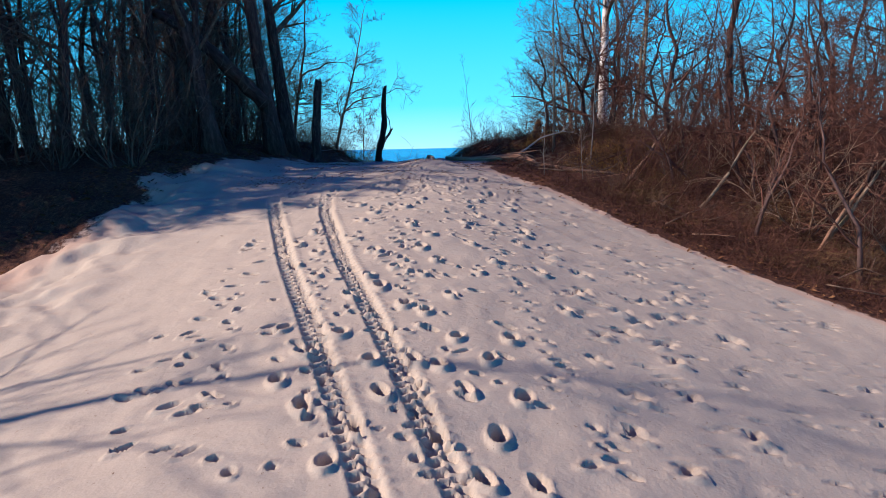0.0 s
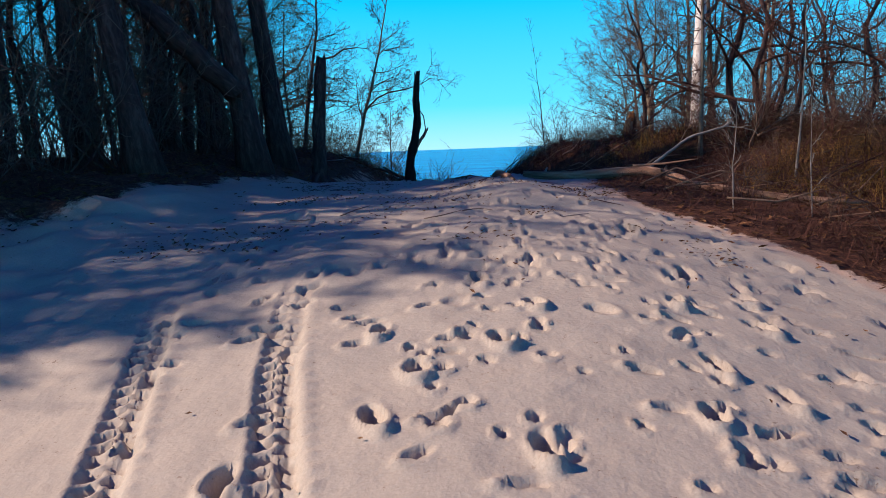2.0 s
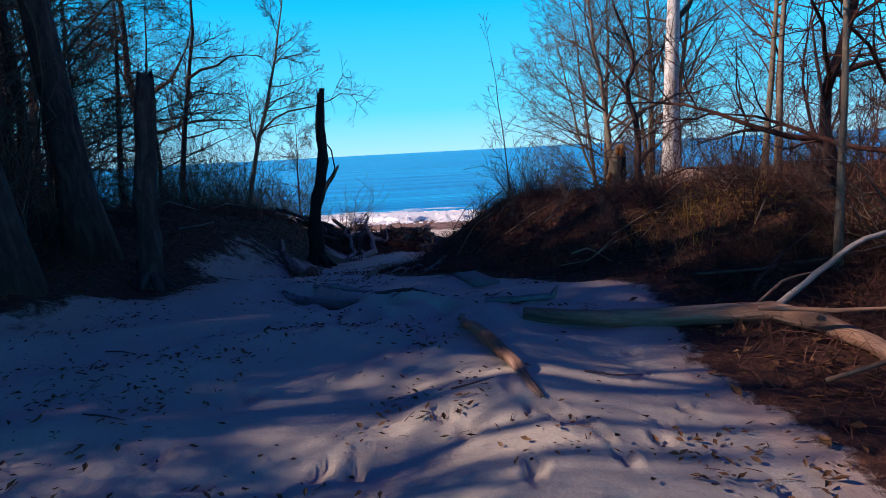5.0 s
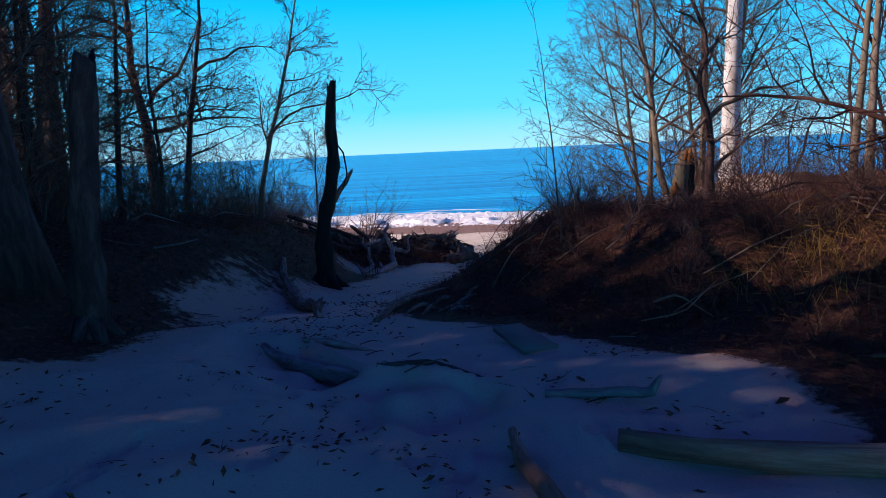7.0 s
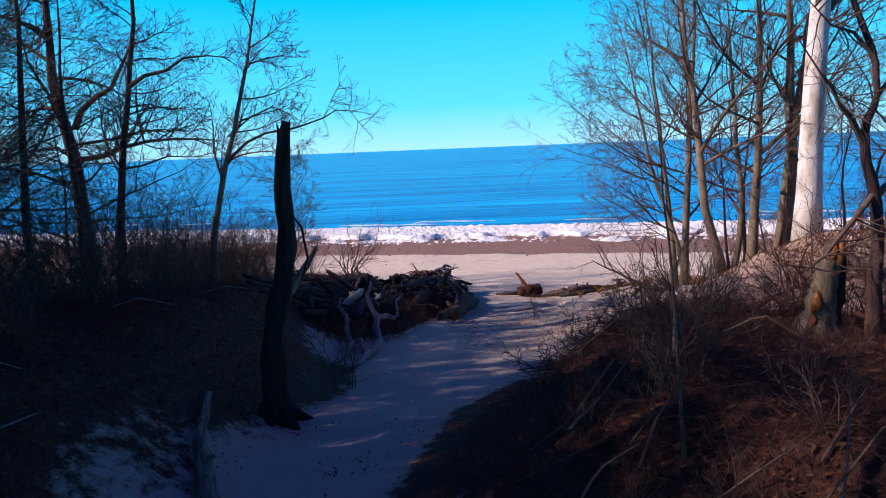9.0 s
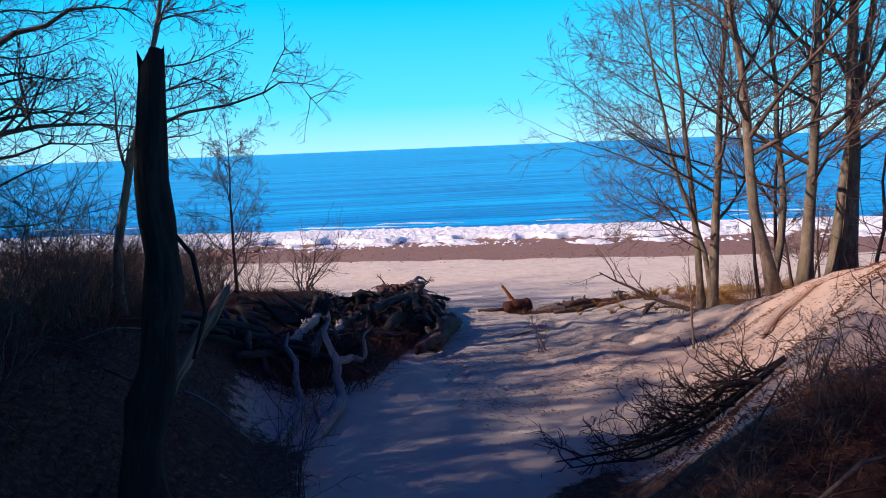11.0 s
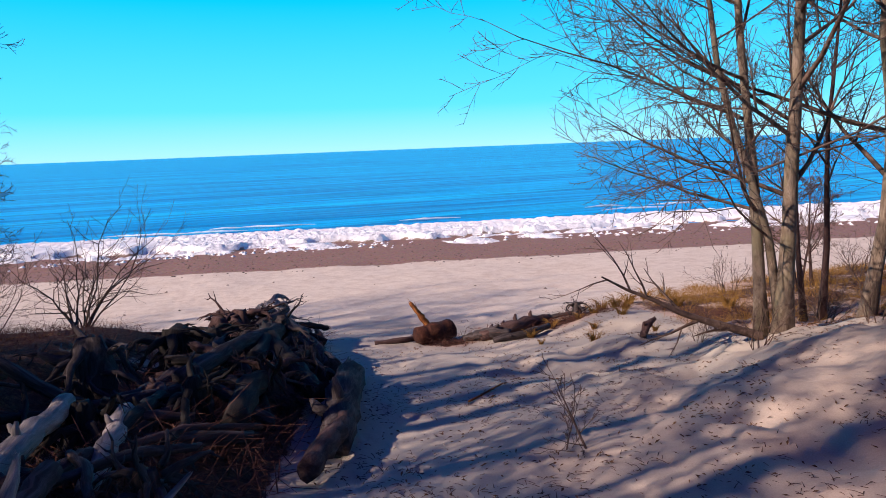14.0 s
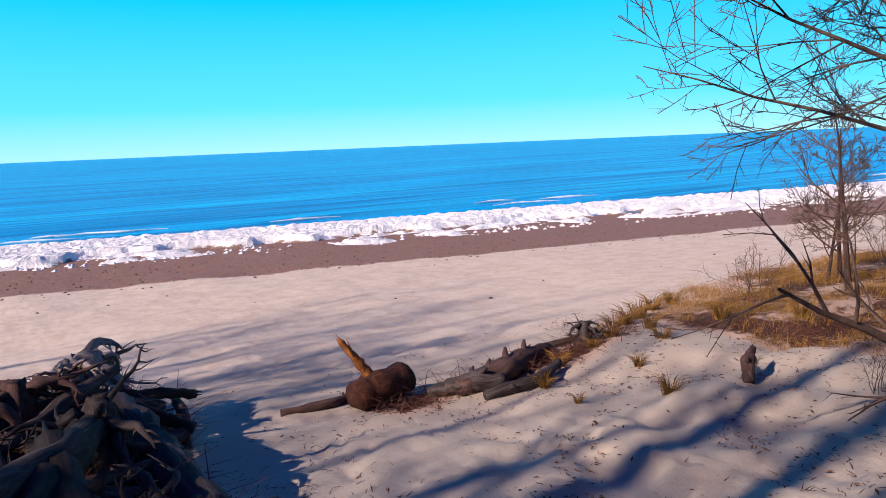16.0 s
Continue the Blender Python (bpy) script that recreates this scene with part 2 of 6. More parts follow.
BRUSH = bark("dry_bramble_stems", (0.032, 0.013, 0.011), (0.09, 0.037, 0.026), (0.21, 0.10, 0.065), 2.2, 1.0, bump=0.1, along=False)
LEAF = bark("dead_leaves", (0.05, 0.023, 0.012), (0.15, 0.068, 0.03), (0.32, 0.18, 0.085), 2.5, 1.0, bump=0.1, along=False)
LEAF_ORANGE = bark("orange_dead_leaves", (0.10, 0.038, 0.018), (0.22, 0.09, 0.04), (0.40, 0.19, 0.085), 2.5, 1.0, bump=0.1, along=False)
STONE = bark("beach_stones", (0.05, 0.04, 0.035), (0.14, 0.10, 0.08), (0.3, 0.25, 0.21), 3, 1.0, bump=0.2, along=False)


def build_water(nt, bsdf):
    v = coords(nt, (0.16, 1.0, 1.0))
    swell = noise_tex(nt, v, 0.45, 6, 0.62, 0.3)
    chop = noise_tex(nt, coords(nt, (0.45, 1, 1)), 2.2, 4, 0.6)
    streak = noise_tex(nt, coords(nt, (0.07, 1, 1)), 0.07, 5, 0.7)
    col = ramp(nt, streak, [(0.34, (0.0, 0.16, 0.52)), (0.5, (0.0, 0.36, 0.86)), (0.66, (0.0, 0.50, 0.95))])
    band = noise_tex(nt, coords(nt, (0.06, 1, 1)), 0.42, 5, 0.7)
    col = mix(nt, ramp(nt, band, [(0.40, (0.9, 0.9, 0.9)), (0.56, (0, 0, 0))]), col, (0.0, 0.12, 0.42))
    nt.links.new(col, bsdf.inputs["Base Color"])
    bsdf.inputs["Roughness"].default_value = 0.22
    bsdf.inputs["IOR"].default_value = 1.33
    bsdf.inputs["Specular IOR Level"].default_value = 0.03
    bumped(nt, bsdf, math_node(nt, "ADD", swell, math_node(nt, "MULTIPLY", chop, 0.3)), 0.8, 0.35)


WATER = material("lake_water", build_water)


def build_ice(nt, bsdf):
    v = coords(nt)
    n = noise_tex(nt, v, 1.1, 6, 0.75)
    g = noise_tex(nt, v, 6, 4, 0.7)
    col = ramp(nt, n, [(0.26, (0.42, 0.35, 0.30)), (0.33, (0.82, 0.81, 0.80)), (0.42, (0.93, 0.93, 0.93))])
    crumbs = noise_tex(nt, v, 3.2, 6, 0.8)
    col = mix(nt, ramp(nt, crumbs, [(0.60, (0, 0, 0)), (0.68, (0.8, 0.8, 0.8))]), col, (0.42, 0.34, 0.29))
    dirt = math_node(nt, "ADD", attr(nt, "dirt"), math_node(nt, "MULTIPLY", math_node(nt, "SUBTRACT", n, 0.5), 1.6))
    col = mix(nt, ramp(nt, dirt, [(0.45, (0, 0, 0)), (0.6, (1, 1, 1))]), col, (0.26, 0.18, 0.13))
    nt.links.new(col, bsdf.inputs["Base Color"])
    bsdf.inputs["Roughness"].default_value = 0.55
    bumped(nt, bsdf, noise_tex(nt, v, 3.5, 8, 0.8), 0.7, 0.14)


ICE = material("shore_ice", build_ice)


# ---- mesh tools ----
class Acc:
    """Collects vertices and faces for one mesh."""

    def __init__(self):
        self.v, self.f, self.g = [], [], []

    def tube(self, pts, radii, sides=6, cap=True, rough=0.0, rng=None):
        n0, k = len(self.v), len(pts)
        pts = [Vector(p) for p in pts]
        ref = Vector((0.31, 0.17, 0.93))
        run = 0.0
        for i, p in enumerate(pts):
            run += (p - pts[i - 1]).length if i else 0.0
            t = (pts[min(i + 1, k - 1)] - pts[max(i - 1, 0)])
            if t.length < 1e-6:
                t = Vector((0, 0, 1))
            t.normalize()
            if abs(t.dot(ref)) > 0.96:
                ref = Vector((0.9, 0.3, 0.2))
            u = t.cross(ref).normalized()
            w = t.cross(u)
            for j in range(sides):
                a = 2 * math.pi * j / sides
                r = radii[i]
                if rough:
                    r *= 1 + rough * (rng.random() - 0.5)
                self.v.append(tuple(p + u * (math.cos(a) * r) + w * (math.sin(a) * r)))
                self.g.append((math.cos(a) * r, math.sin(a) * r, run))
        for i in range(k - 1):
            for j in range(sides):
                a, b = n0 + i * sides + j, n0 + i * sides + (j + 1) % sides
                self.f.append((a, b, b + sides, a + sides))
        if cap:
            self.f.append(tuple(n0 + j for j in range(sides))[::-1])
            self.f.append(tuple(n0 + (k - 1) * sides + j for j in range(sides)))

    def spike(self, a, b, r, sides=3):
        n0 = len(self.v)
        a, b = Vector(a), Vector(b)
        t = (b - a).normalized()
        u = t.cross(Vector((0.3, 0.9, 0.25))).normalized()
        w = t.cross(u)
        for j in range(sides):
            g = 2 * math.pi * j / sides
            self.v.append(tuple(a + u * (math.cos(g) * r) + w * (math.sin(g) * r)))
            self.g.append((math.cos(g) * r, math.sin(g) * r, 0.0))
        self.v.append(tuple(b))
        self.g.append((0.0, 0.0, (b - a).length))
        for j in range(sides):
            self.f.append((n0 + j, n0 + (j + 1) % sides, n0 + sides))

    def mesh(self, name, mat, smooth=True):
        me = bpy.data.meshes.new(name)
        me.from_pydata(self.v, [], self.f)
        if len(self.g) == len(self.v):
            at = me.attributes.new("grain", "FLOAT_VECTOR", "POINT")
            at.data.foreach_set("vector", np.array(self.g, np.float32).ravel())
        me.materials.append(mat)
        if smooth:
            me.shade_smooth()
        me.update()
        return me


def part(name, acc, mat, parent, label=""):
    ob = new(name, acc.mesh(name, mat))
    ob.parent = parent
    if label:
        ob["label"] = label
    return ob


def thing(name, place, label, category, group="", kind="", rz=0.0, s=1.0):
    ob = new(name)
    ob.empty_display_size = 0.2
    ob.matrix_basis = pose(*place, 0, 0, rz)
    ob.scale = (s, s, s)
    return tagged(ob, label, category, group, kind)


def gz(x, y):
    return float(ground_base(x, y))


def perp(d, rng):
    r = Vector((rng.uniform(-1, 1), rng.uniform(-1, 1), rng.uniform(-1, 1)))
    r -= d * r.dot(d)
    return r.normalized() if r.length > 1e-4 else Vector((1, 0, 0))


def grow(acc, p, d, length, r, lev, top, rng, spec):
    """A bare branch and all that grows from it."""
    segs = spec.get("segs", (0, 6, 4, 2, 2))[lev] if lev < top else 2
    step = length / segs
    pts, rad = [Vector(p)], [r]
    d = Vector(d).normalized()
    dirs = [d.copy()]
    for i in range(segs):
        d = (d + perp(d, rng) * spec["wander"] * (0.7 + 0.25 * lev) + Vector((0, 0, spec["up"]))).normalized()
        pts.append(pts[-1] + d * step)
        dirs.append(d.copy())
        rad.append(max(spec["tip"], r * (1 - 0.82 * (i + 1) / segs)))
    if lev == top:
        acc.spike(pts[0], pts[1] + (pts[2] - pts[1]) * 0.9, max(spec["tip"], r))
        return
    if lev >= 3 and spec.get("fine"):
        acc.spike(pts[0], pts[-1], r)
    else:
        acc.tube(pts, rad, spec.get("s1", 5) if lev == 1 else 3, cap=False)
    n = spec["kids"][lev]
    for k in range(n):
        t = (0.18 + 0.8 * (k + rng.random()) / n) * segs
        i = min(int(t), segs - 1)
        q = pts[i].lerp(pts[i + 1], t - i)
        side = perp(dirs[i], rng)
        ang = rng.uniform(0.5, 1.0)
        nd_ = dirs[i] * math.cos(ang) + side * math.sin(ang)
        grow(acc, q, nd_, length * rng.uniform(0.34, 0.6) * (1.1 - 0.5 * t / segs), max(spec["tip"], rad[i] * 0.6), lev + 1, top, rng, spec)


def stem_curve(base, lean, height, rng, n=10, wob=0.02):
    """A trunk line from its foot; lean: list of (fraction of height, dx, dy)."""
    pts = []
    hs, xs, ys = [0] + [a for a, _, _ in lean], [0] + [b for _, b, _ in lean], [0] + [c for _, _, c in lean]
    for i in range(n + 1):
        t = i / n
        pts.append(Vector(base) + Vector((np.interp(t, hs, xs) + rng.uniform(-1, 1) * wob * height * t * 0.3, np.interp(t, hs, ys) + rng.uniform(-1, 1) * wob * height * t * 0.3, height * t)))
    return pts


SPEC = dict(wander=0.13, up=0.05, tip=0.006, kids=[0, 6, 5, 3, 0])
GNARLED = dict(wander=0.24, up=0.03, tip=0.006, kids=[0, 8, 6, 4, 0])


def bare_tree(name, place, label, stems, bark_m, twig_m, seed, limbs=12, first=0.35, top=4, spec=SPEC, limb_len=0.42, group="", flare=1.5, bias=None, category="tree", kids=None, fine=False, wide=(0.55, 1.15), limb_r=(0.34, 0.6), wob=0.02):
    """A bare tree: stems is a list of (height, radius, lean)."""
    rng = random.Random(seed)
    spec = dict(spec)
    if kids:
        spec["kids"] = kids
    spec["fine"] = fine
    ob = thing(name, place, label, category, group)
    for si, (h, r, lean) in enumerate(stems):
        trunk, crown = Acc(), Acc()
        off = (0, 0, -0.25) if len(stems) == 1 else (0.22 * math.cos(si * 2.3), 0.22 * math.sin(si * 2.3), -0.25)
        pts = stem_curve(off, lean, h, rng, wob=wob)
        rad = [r * (1 - 0.86 * (i / 10)) for i in range(11)]
        rad[0] *= flare
        rad[1] *= 1.0 + (flare - 1) * 0.15
        trunk.tube(pts, rad, 9, rough=0.12, rng=rng)
        for k in range(limbs):
            t = (first + (0.98 - first) * (k + rng.random()) / limbs) * 10
            i = min(int(t), 9)
            q = pts[i].lerp(pts[i + 1], t - i)
            ax = (pts[i + 1] - pts[i]).normalized()
            side = perp(ax, rng)
            if bias:
                side = (side + Vector(bias) * 0.7).normalized()
            ang = rng.uniform(*wide)
            limb = crown if fine else Acc()
            grow(limb, q, ax * math.cos(ang) + side * math.sin(ang), h * limb_len * rng.uniform(0.6, 1.1) * (1.15 - 0.7 * t / 10), rad[i] * rng.uniform(*limb_r), 1, top, rng, spec)
            if not fine:
                part("limb", limb, twig_m, ob)
        grow(crown, pts[-1], (pts[-1] - pts[-2]).normalized(), h * 0.2, rad[-1], 1, top, rng, spec)
        stem = part("trunk", trunk, bark_m, ob)
        if flare >= 1.7:
            for k in range(6):
                root = Acc()
                a = k * 1.05 + rng.uniform(-.25, .25)
                d, e = Vector((math.cos(a), math.sin(a), 0)), rng.uniform(.8, 1.3)
                root.tube([pts[0] + d * r * .6 + Vector((0, 0, .55)), pts[0] + d * r * 1.5 * e + Vector((0, 0, .3)), pts[0] + d * r * 3.2 * e + Vector((0, 0, .18)), pts[0] + d * r * 4.6 * e + Vector((0, 0, -.05))], [r * .5, r * .42, r * .26, r * .1], 7, rough=.15, rng=rng)
                part("root", root, bark_m, stem)
        part("crown", crown, twig_m, ob)
    return ob


def shrub_thing(name, place, label, seed, stems=9, height=1.8, spread=0.5, mat=None, group="", kids=(0, 5, 3, 0), category="shrub", r=0.014):
    rng = random.Random(seed)
    ob = thing(name, place, label, category, group)
    spec = dict(wander=0.3, up=0.02, tip=0.004, kids=[0, kids[1], kids[2], 0], segs=(0, 6, 3, 2), s1=3)
    for k in range(stems):
        acc = Acc()
        a = rng.uniform(0, 2 * math.pi)
        d = Vector((math.cos(a) * spread * rng.random(), math.sin(a) * spread * rng.random(), 1))
        grow(acc, (math.cos(a) * 0.15, math.sin(a) * 0.15, -0.1), d, height * rng.uniform(0.6, 1.1), r * rng.uniform(0.7, 1.3), 1, 3, rng, spec)
        part("stem", acc, mat or TWIG, ob)
    return ob


def log_mesh(pts, radii, seed, sides=10, rough=0.16, knots=2, n=14, broken=True):
    """A weathered log along a bent line, with knots and a jagged end."""
    rng = random.Random(seed)
    acc = Acc()
    pts = [Vector(p) for p in pts]
    seg = [0.0]
    for a, b in zip(pts, pts[1:]):
        seg.append(seg[-1] + (b - a).length)
    fine, fr = [], []
    for i in range(n + 1):
        s = seg[-1] * i / n
        x = [float(np.interp(s, seg, [p[k] for p in pts])) for k in range(3)]
        r = float(np.interp(s, seg, radii))
        fine.append(Vector(x) + Vector((rng.uniform(-1, 1), rng.uniform(-1, 1), rng.uniform(-1, 1))) * r * 0.14)
        fr.append(r * rng.uniform(0.92, 1.1))
    acc.tube(fine, fr, sides, rough=rough, rng=rng)
    for k in range(knots):
        i = rng.randrange(2, n - 1)
        ax = (fine[i + 1] - fine[i]).normalized()
        s = perp(ax, rng)
        s.z = abs(s.z)
        acc.tube([fine[i], fine[i] + s * fr[i] * 1.35, fine[i] + s * fr[i] * 1.8 + ax * fr[i] * 0.4], [fr[i] * 0.42, fr[i] * 0.3, fr[i] * 0.14], 6)
    if broken:
        ax = (fine[-1] - fine[-2]).normalized()
        for k in range(5):
            s = perp(ax, rng) * fr[-1] * 0.6
            acc.spike(fine[-1] + s - ax * fr[-1] * 0.4, fine[-1] + s * 0.8 + ax * fr[-1] * rng.uniform(0.6, 2.2), fr[-1] * 0.34, 4)
    return acc


# ---- ground ----
def spaced(*spans):
    """Grid lines: spans of (start, end, step)."""
    out = []
    for a, b, s in spans:
        out += list(np.arange(a, b - s * 0.3, s))
    return np.array(out + [spans[-1][1]])


def growing(a, b, s0, ratio):
    out, x, s = [], a, s0
    while abs(x - a) < abs(b - a):
        out.append(x)
        x, s = x + (s if b > a else -s), s * ratio
    return out + [b]


GX = np.array(sorted(set(np.round(np.concatenate([growing(-14, -1500, 0.5, 1.16), spaced((-14, -8, .24), (-8, -4.2, .1), (-4.2, .7, .027), (.7, 1.8, .045), (1.8, 7, .095), (7, 14, .18)), growing(14, 1500, 0.4, 1.16)]), 4))))
GY = np.array(sorted(set(np.round(np.concatenate([growing(-6, -900, 0.5, 1.2), spaced((-6, 3.5, .3), (3.5, 10.5, .024), (10.5, 14.4, .032), (14.4, 15, .05), (15, 26, .085), (26, 62, .17), (62, 104, .45)), growing(104, 1200, 0.8, 1.2)]), 4))))
X, Y = np.meshgrid(GX, GY)
Z = ground_base(X, Y)
far = sstep((np.hypot(X, Y - 30) - 60) / 60)
near = 1 - far
path_mask = sstep((9 - np.abs(X + 1)) / 4)
Z += near * (0.06 * vnoise(X, Y, 3.1, 1) + 0.022 * vnoise(X, Y, 1.1, 2) + 0.014 * vnoise(X, Y, 0.42, 3) + 0.006 * vnoise(X, Y, 0.16, 4))
bank = np.maximum(sstep((X - 1.5 - np.interp(Y, [8, 17, 28, 38], [7, 3, .5, 2])) / 2), sstep((-X - 4.5) / 2)) * sstep((58 - Y) / 6) * near
Z += bank * (0.17 * vnoise(X, Y, 1.4, 61) + 0.11 * vnoise(X, Y, 0.55, 62) + 0.05 * vnoise(X, Y, 0.25, 64))
Z += far * sstep((70 - Y) / 25) * (1.5 * vnoise(X, Y, 40, 5) + 3.0 * vnoise(X, Y, 150, 6))
# wind ridges on the crest
Z += 0.05 * sstep((Y - 15) / 3) * sstep((31 - Y) / 3) * path_mask * vnoise(X * 0.35 + Y * 0.3, Y - X * 0.25, 0.55, 9)
# earth under the heap of driftwood
mx = np.interp(Y, [43, 47, 52, 57, 59], [-2.9, -2.0, -0.6, 0.6, 0.9])
Z += 0.6 * np.exp(-((X - mx) / 1.25) ** 2) * sstep((Y - 43.5) / 2.5) * sstep((59.5 - Y) / 2.0)
# the eroded lip behind the crest
lip_y = np.interp(X, [-3.4, -2.36, -1.46, -.75, -.28, .3], [27.6, 26.9, 25.3, 24.8, 24.3, 24.2])
Z += 0.16 * np.exp(-((X + 0.45 + 0.12 * (Y - 22)) / 0.8) ** 2) * sstep((Y - 17.5) / 2.5) * sstep((lip_y + 0.1 - Y) / 0.5)
lip = sstep((Y - lip_y - 0.12 * vnoise(X, Y, 0.35, 63)) / 0.22) * sstep((X + 3.6) / 0.8) * sstep((0.4 - X) / 0.5) * sstep((29 - Y) / 3)
Z -= 0.06 * lip
back_off = lip_y + 0.10 * vnoise(X, Y, 0.4, 65) - Y
Z -= 0.30 * sstep(back_off / 0.3) * (1 - sstep((back_off - 0.6) / 2.4)) * sstep((X + 3.5) / 0.9) * sstep((0.1 - X) / 0.7) * (0.8 + 0.35 * vnoise(X * 1.6 + Y * .8, Y - X * .6, 0.5, 66))


def stamp(cx, cy, ang, length, width, depth, rim):
    """Press one print into the sand."""
    R = length * 1.3
    i0, i1 = np.searchsorted(GX, (cx - R, cx + R))
    j0, j1 = np.searchsorted(GY, (cy - R, cy + R))
    if i1 - i0 < 2 or j1 - j0 < 2:
        return
    x, y = X[j0:j1, i0:i1] - cx, Y[j0:j1, i0:i1] - cy
    c, s = math.cos(ang), math.sin(ang)
    u, v = (x * c + y * s) / (length / 2), (-x * s + y * c) / (width / 2)
    q = np.sqrt(u * u + v * v)
    Z[j0:j1, i0:i1] += -depth * (1 - sstep((q - 0.7) / 0.32)) * (1 + 0.4 * u + 0.25 * vnoise(x, y, 0.07, 77)) + rim * np.exp(-((q - 1.3) / 0.28) ** 2) * (0.6 - 0.6 * u)


rng = random.Random(11)


def trail(x0, y0, x1, y1, stride, length, width, depth, both=0.16, skip=0.0):
    d = math.hypot(x1 - x0, y1 - y0)
    ux, uy = (x1 - x0) / d, (y1 - y0) / d
    bend = rng.uniform(-0.35, 0.35)
    for k in range(int(d / stride)):
        t = (k + rng.uniform(-0.12, 0.12)) * stride
        if rng.random() < skip:
            continue
        off = both * (1 if k % 2 else -1) + rng.uniform(-0.05, 0.05) + bend * math.sin(math.pi * t / d)
        stamp(x0 + ux * t - uy * off, y0 + uy * t + ux * off, math.atan2(uy, ux) + rng.uniform(-0.35, 0.35), length * rng.uniform(0.85, 1.15), width * rng.uniform(0.85, 1.2), depth * rng.uniform(0.6, 1.2), depth * 0.35)


for a in ((-0.9, 4.5, -1.6, 15, .62), (0.15, 5, -0.9, 16, .66), (0.6, 5, 0.5, 15, .7), (-1.6, 6, -2.6, 13, .6), (2.1, 5.5, 0.4, 17, .7), (3.2, 6.5, 1.0, 18, .72), (4.0, 9, 1.4, 19.5, .75), (-0.4, 4, -1.2, 12, .75), (2.8, 8.5, 4.8, 12.5, .5)):
    trail(*a, .3, .14, .13, skip=0.15)
for a in ((-0.2, 5, -1.4, 14, .24), (-1.2, 5.5, -2.2, 12, .26), (1.4, 6, 0.2, 16, .3), (-0.6, 9, -0.3, 18, .27), (-1.9, 5, -3.1, 9.5, .3)):
    trail(*a, .14, .11, .07, both=.08, skip=0.2)
for a in ((-0.6, 16, -0.3, 23, .6), (0.4, 17, 0.9, 22.5, .6), (1.2, 44, 2.2, 56, .6), (2.6, 42, 5, 58, .55), (3.5, 44, 4.5, 54, .5)):
    trail(*a, .28, .14, .04, skip=0.2)
for k in range(620):
    x, y = rng.uniform(-3.6, 6.4), rng.uniform(5, 19)
    if x < 7.6 - (y - 10.5) * 0.66:
        stamp(x, y, rng.uniform(-0.6, 0.9), rng.uniform(.07, .26), rng.uniform(.06, .12), rng.uniform(.03, .095), .024)

for k in range(520):
    x, y = rng.uniform(-1, 11), rng.uniform(43, 66)
    stamp(x, y, rng.uniform(0, 3), rng.uniform(.22, .45), rng.uniform(.16, .3), rng.uniform(.015, .045), .014)
for k in range(160):
    x, y = rng.uniform(-3.6, 2.5), rng.uniform(14, 26)
    stamp(x, y, rng.uniform(0, 3), rng.uniform(.14, .34), rng.uniform(.1, .2), rng.uniform(.02, .05), .015)

# the two wheel tracks
for line in (((-0.30, 3.4), (-0.63, 4.7), (-1.55, 7.5), (-2.45, 10.2), (-3.25, 13.0), (-3.65, 14.5), (-3.9, 15.6)), ((0.42, 3.4), (0.11, 4.75), (-0.72, 7.5), (-1.56, 10.2), (-2.3, 13.2), (-2.5, 14.5), (-2.6, 15.6))):
    ly = np.array([b for _, b in line])
    lx = np.array([a for a, _ in line])
    m = (Y > 3.5) & (Y < 15.6)
    cx = np.interp(Y, ly, lx)
    v = X - cx
    fade = sstep((15.4 - Y) / 2.5)
    pitch = 0.135
    worn = 0.8 + 0.35 * vnoise(X, Y, 0.3, 81)
    side = np.where(v > 0, 1.0, -1.0)
    row = sstep((0.066 - np.abs(np.abs(v) - 0.07)) / 0.022)
    turn_l = (Y + side * 0.25 * pitch + 0.35 * np.abs(v) + 0.012 * vnoise(X, Y, 0.12, 82)) / pitch % 1.0
    pocket = row * sstep((0.36 - np.abs(turn_l - 0.5)) / 0.1)
    bed = 1 - sstep((np.abs(v) - 0.13) / 0.03)
    wall = np.exp(-((v - 0.2) / 0.045) ** 2) * (0.7 + 0.5 * np.sin(2 * math.pi * Y / pitch)) + 0.5 * np.exp(-((v + 0.165) / 0.03) ** 2)
    Z += np.where(m, fade * (-0.02 * bed - 0.10 * pocket * worn + 0.017 * wall), 0)
# an older worn track over the crest
cx = np.interp(Y, [15, 18.5, 21, 24], [-1.9, -1.5, -1.1, -0.7])
Z += np.where((Y > 15) & (Y < 23.5), -0.03 * np.exp(-((X - cx) / 0.16) ** 2) * (0.5 + 0.5 * np.sign(np.sin(2 * math.pi * Y / 0.17))), 0)

# where leaves and brush cover the sand
right_edge = np.interp(Y, [0, 9, 10.9, 13.5, 16.2, 18.0, 19, 21.7, 23.2, 24.2, 25.3, 27.1, 28.2, 29.5, 31, 33, 35.8, 37.5, 39.5, 42, 46, 50, 53, 56, 60], [12, 8.8, 7.6, 5.5, 3.5, 2.4, 1.5, 1.4, 1.9, 2.0, 1.1, -.05, -1.0, -1.5, -1.6, -1.0, -.2, 1.1, 4.0, 6.5, 8.0, 12.5, 18, 24, 30])
left_edge = np.interp(Y, [0, 11.5, 15.5, 20, 24, 26, 28, 31, 33.5, 36, 40, 44, 48, 55, 60.5], [-12, -8.3, -7, -6.4, -5.6, -5.0, -4.5, -4.3, -3.7, -2.6, -2.6, -3.3, -3.2, -1.6, -1.0])
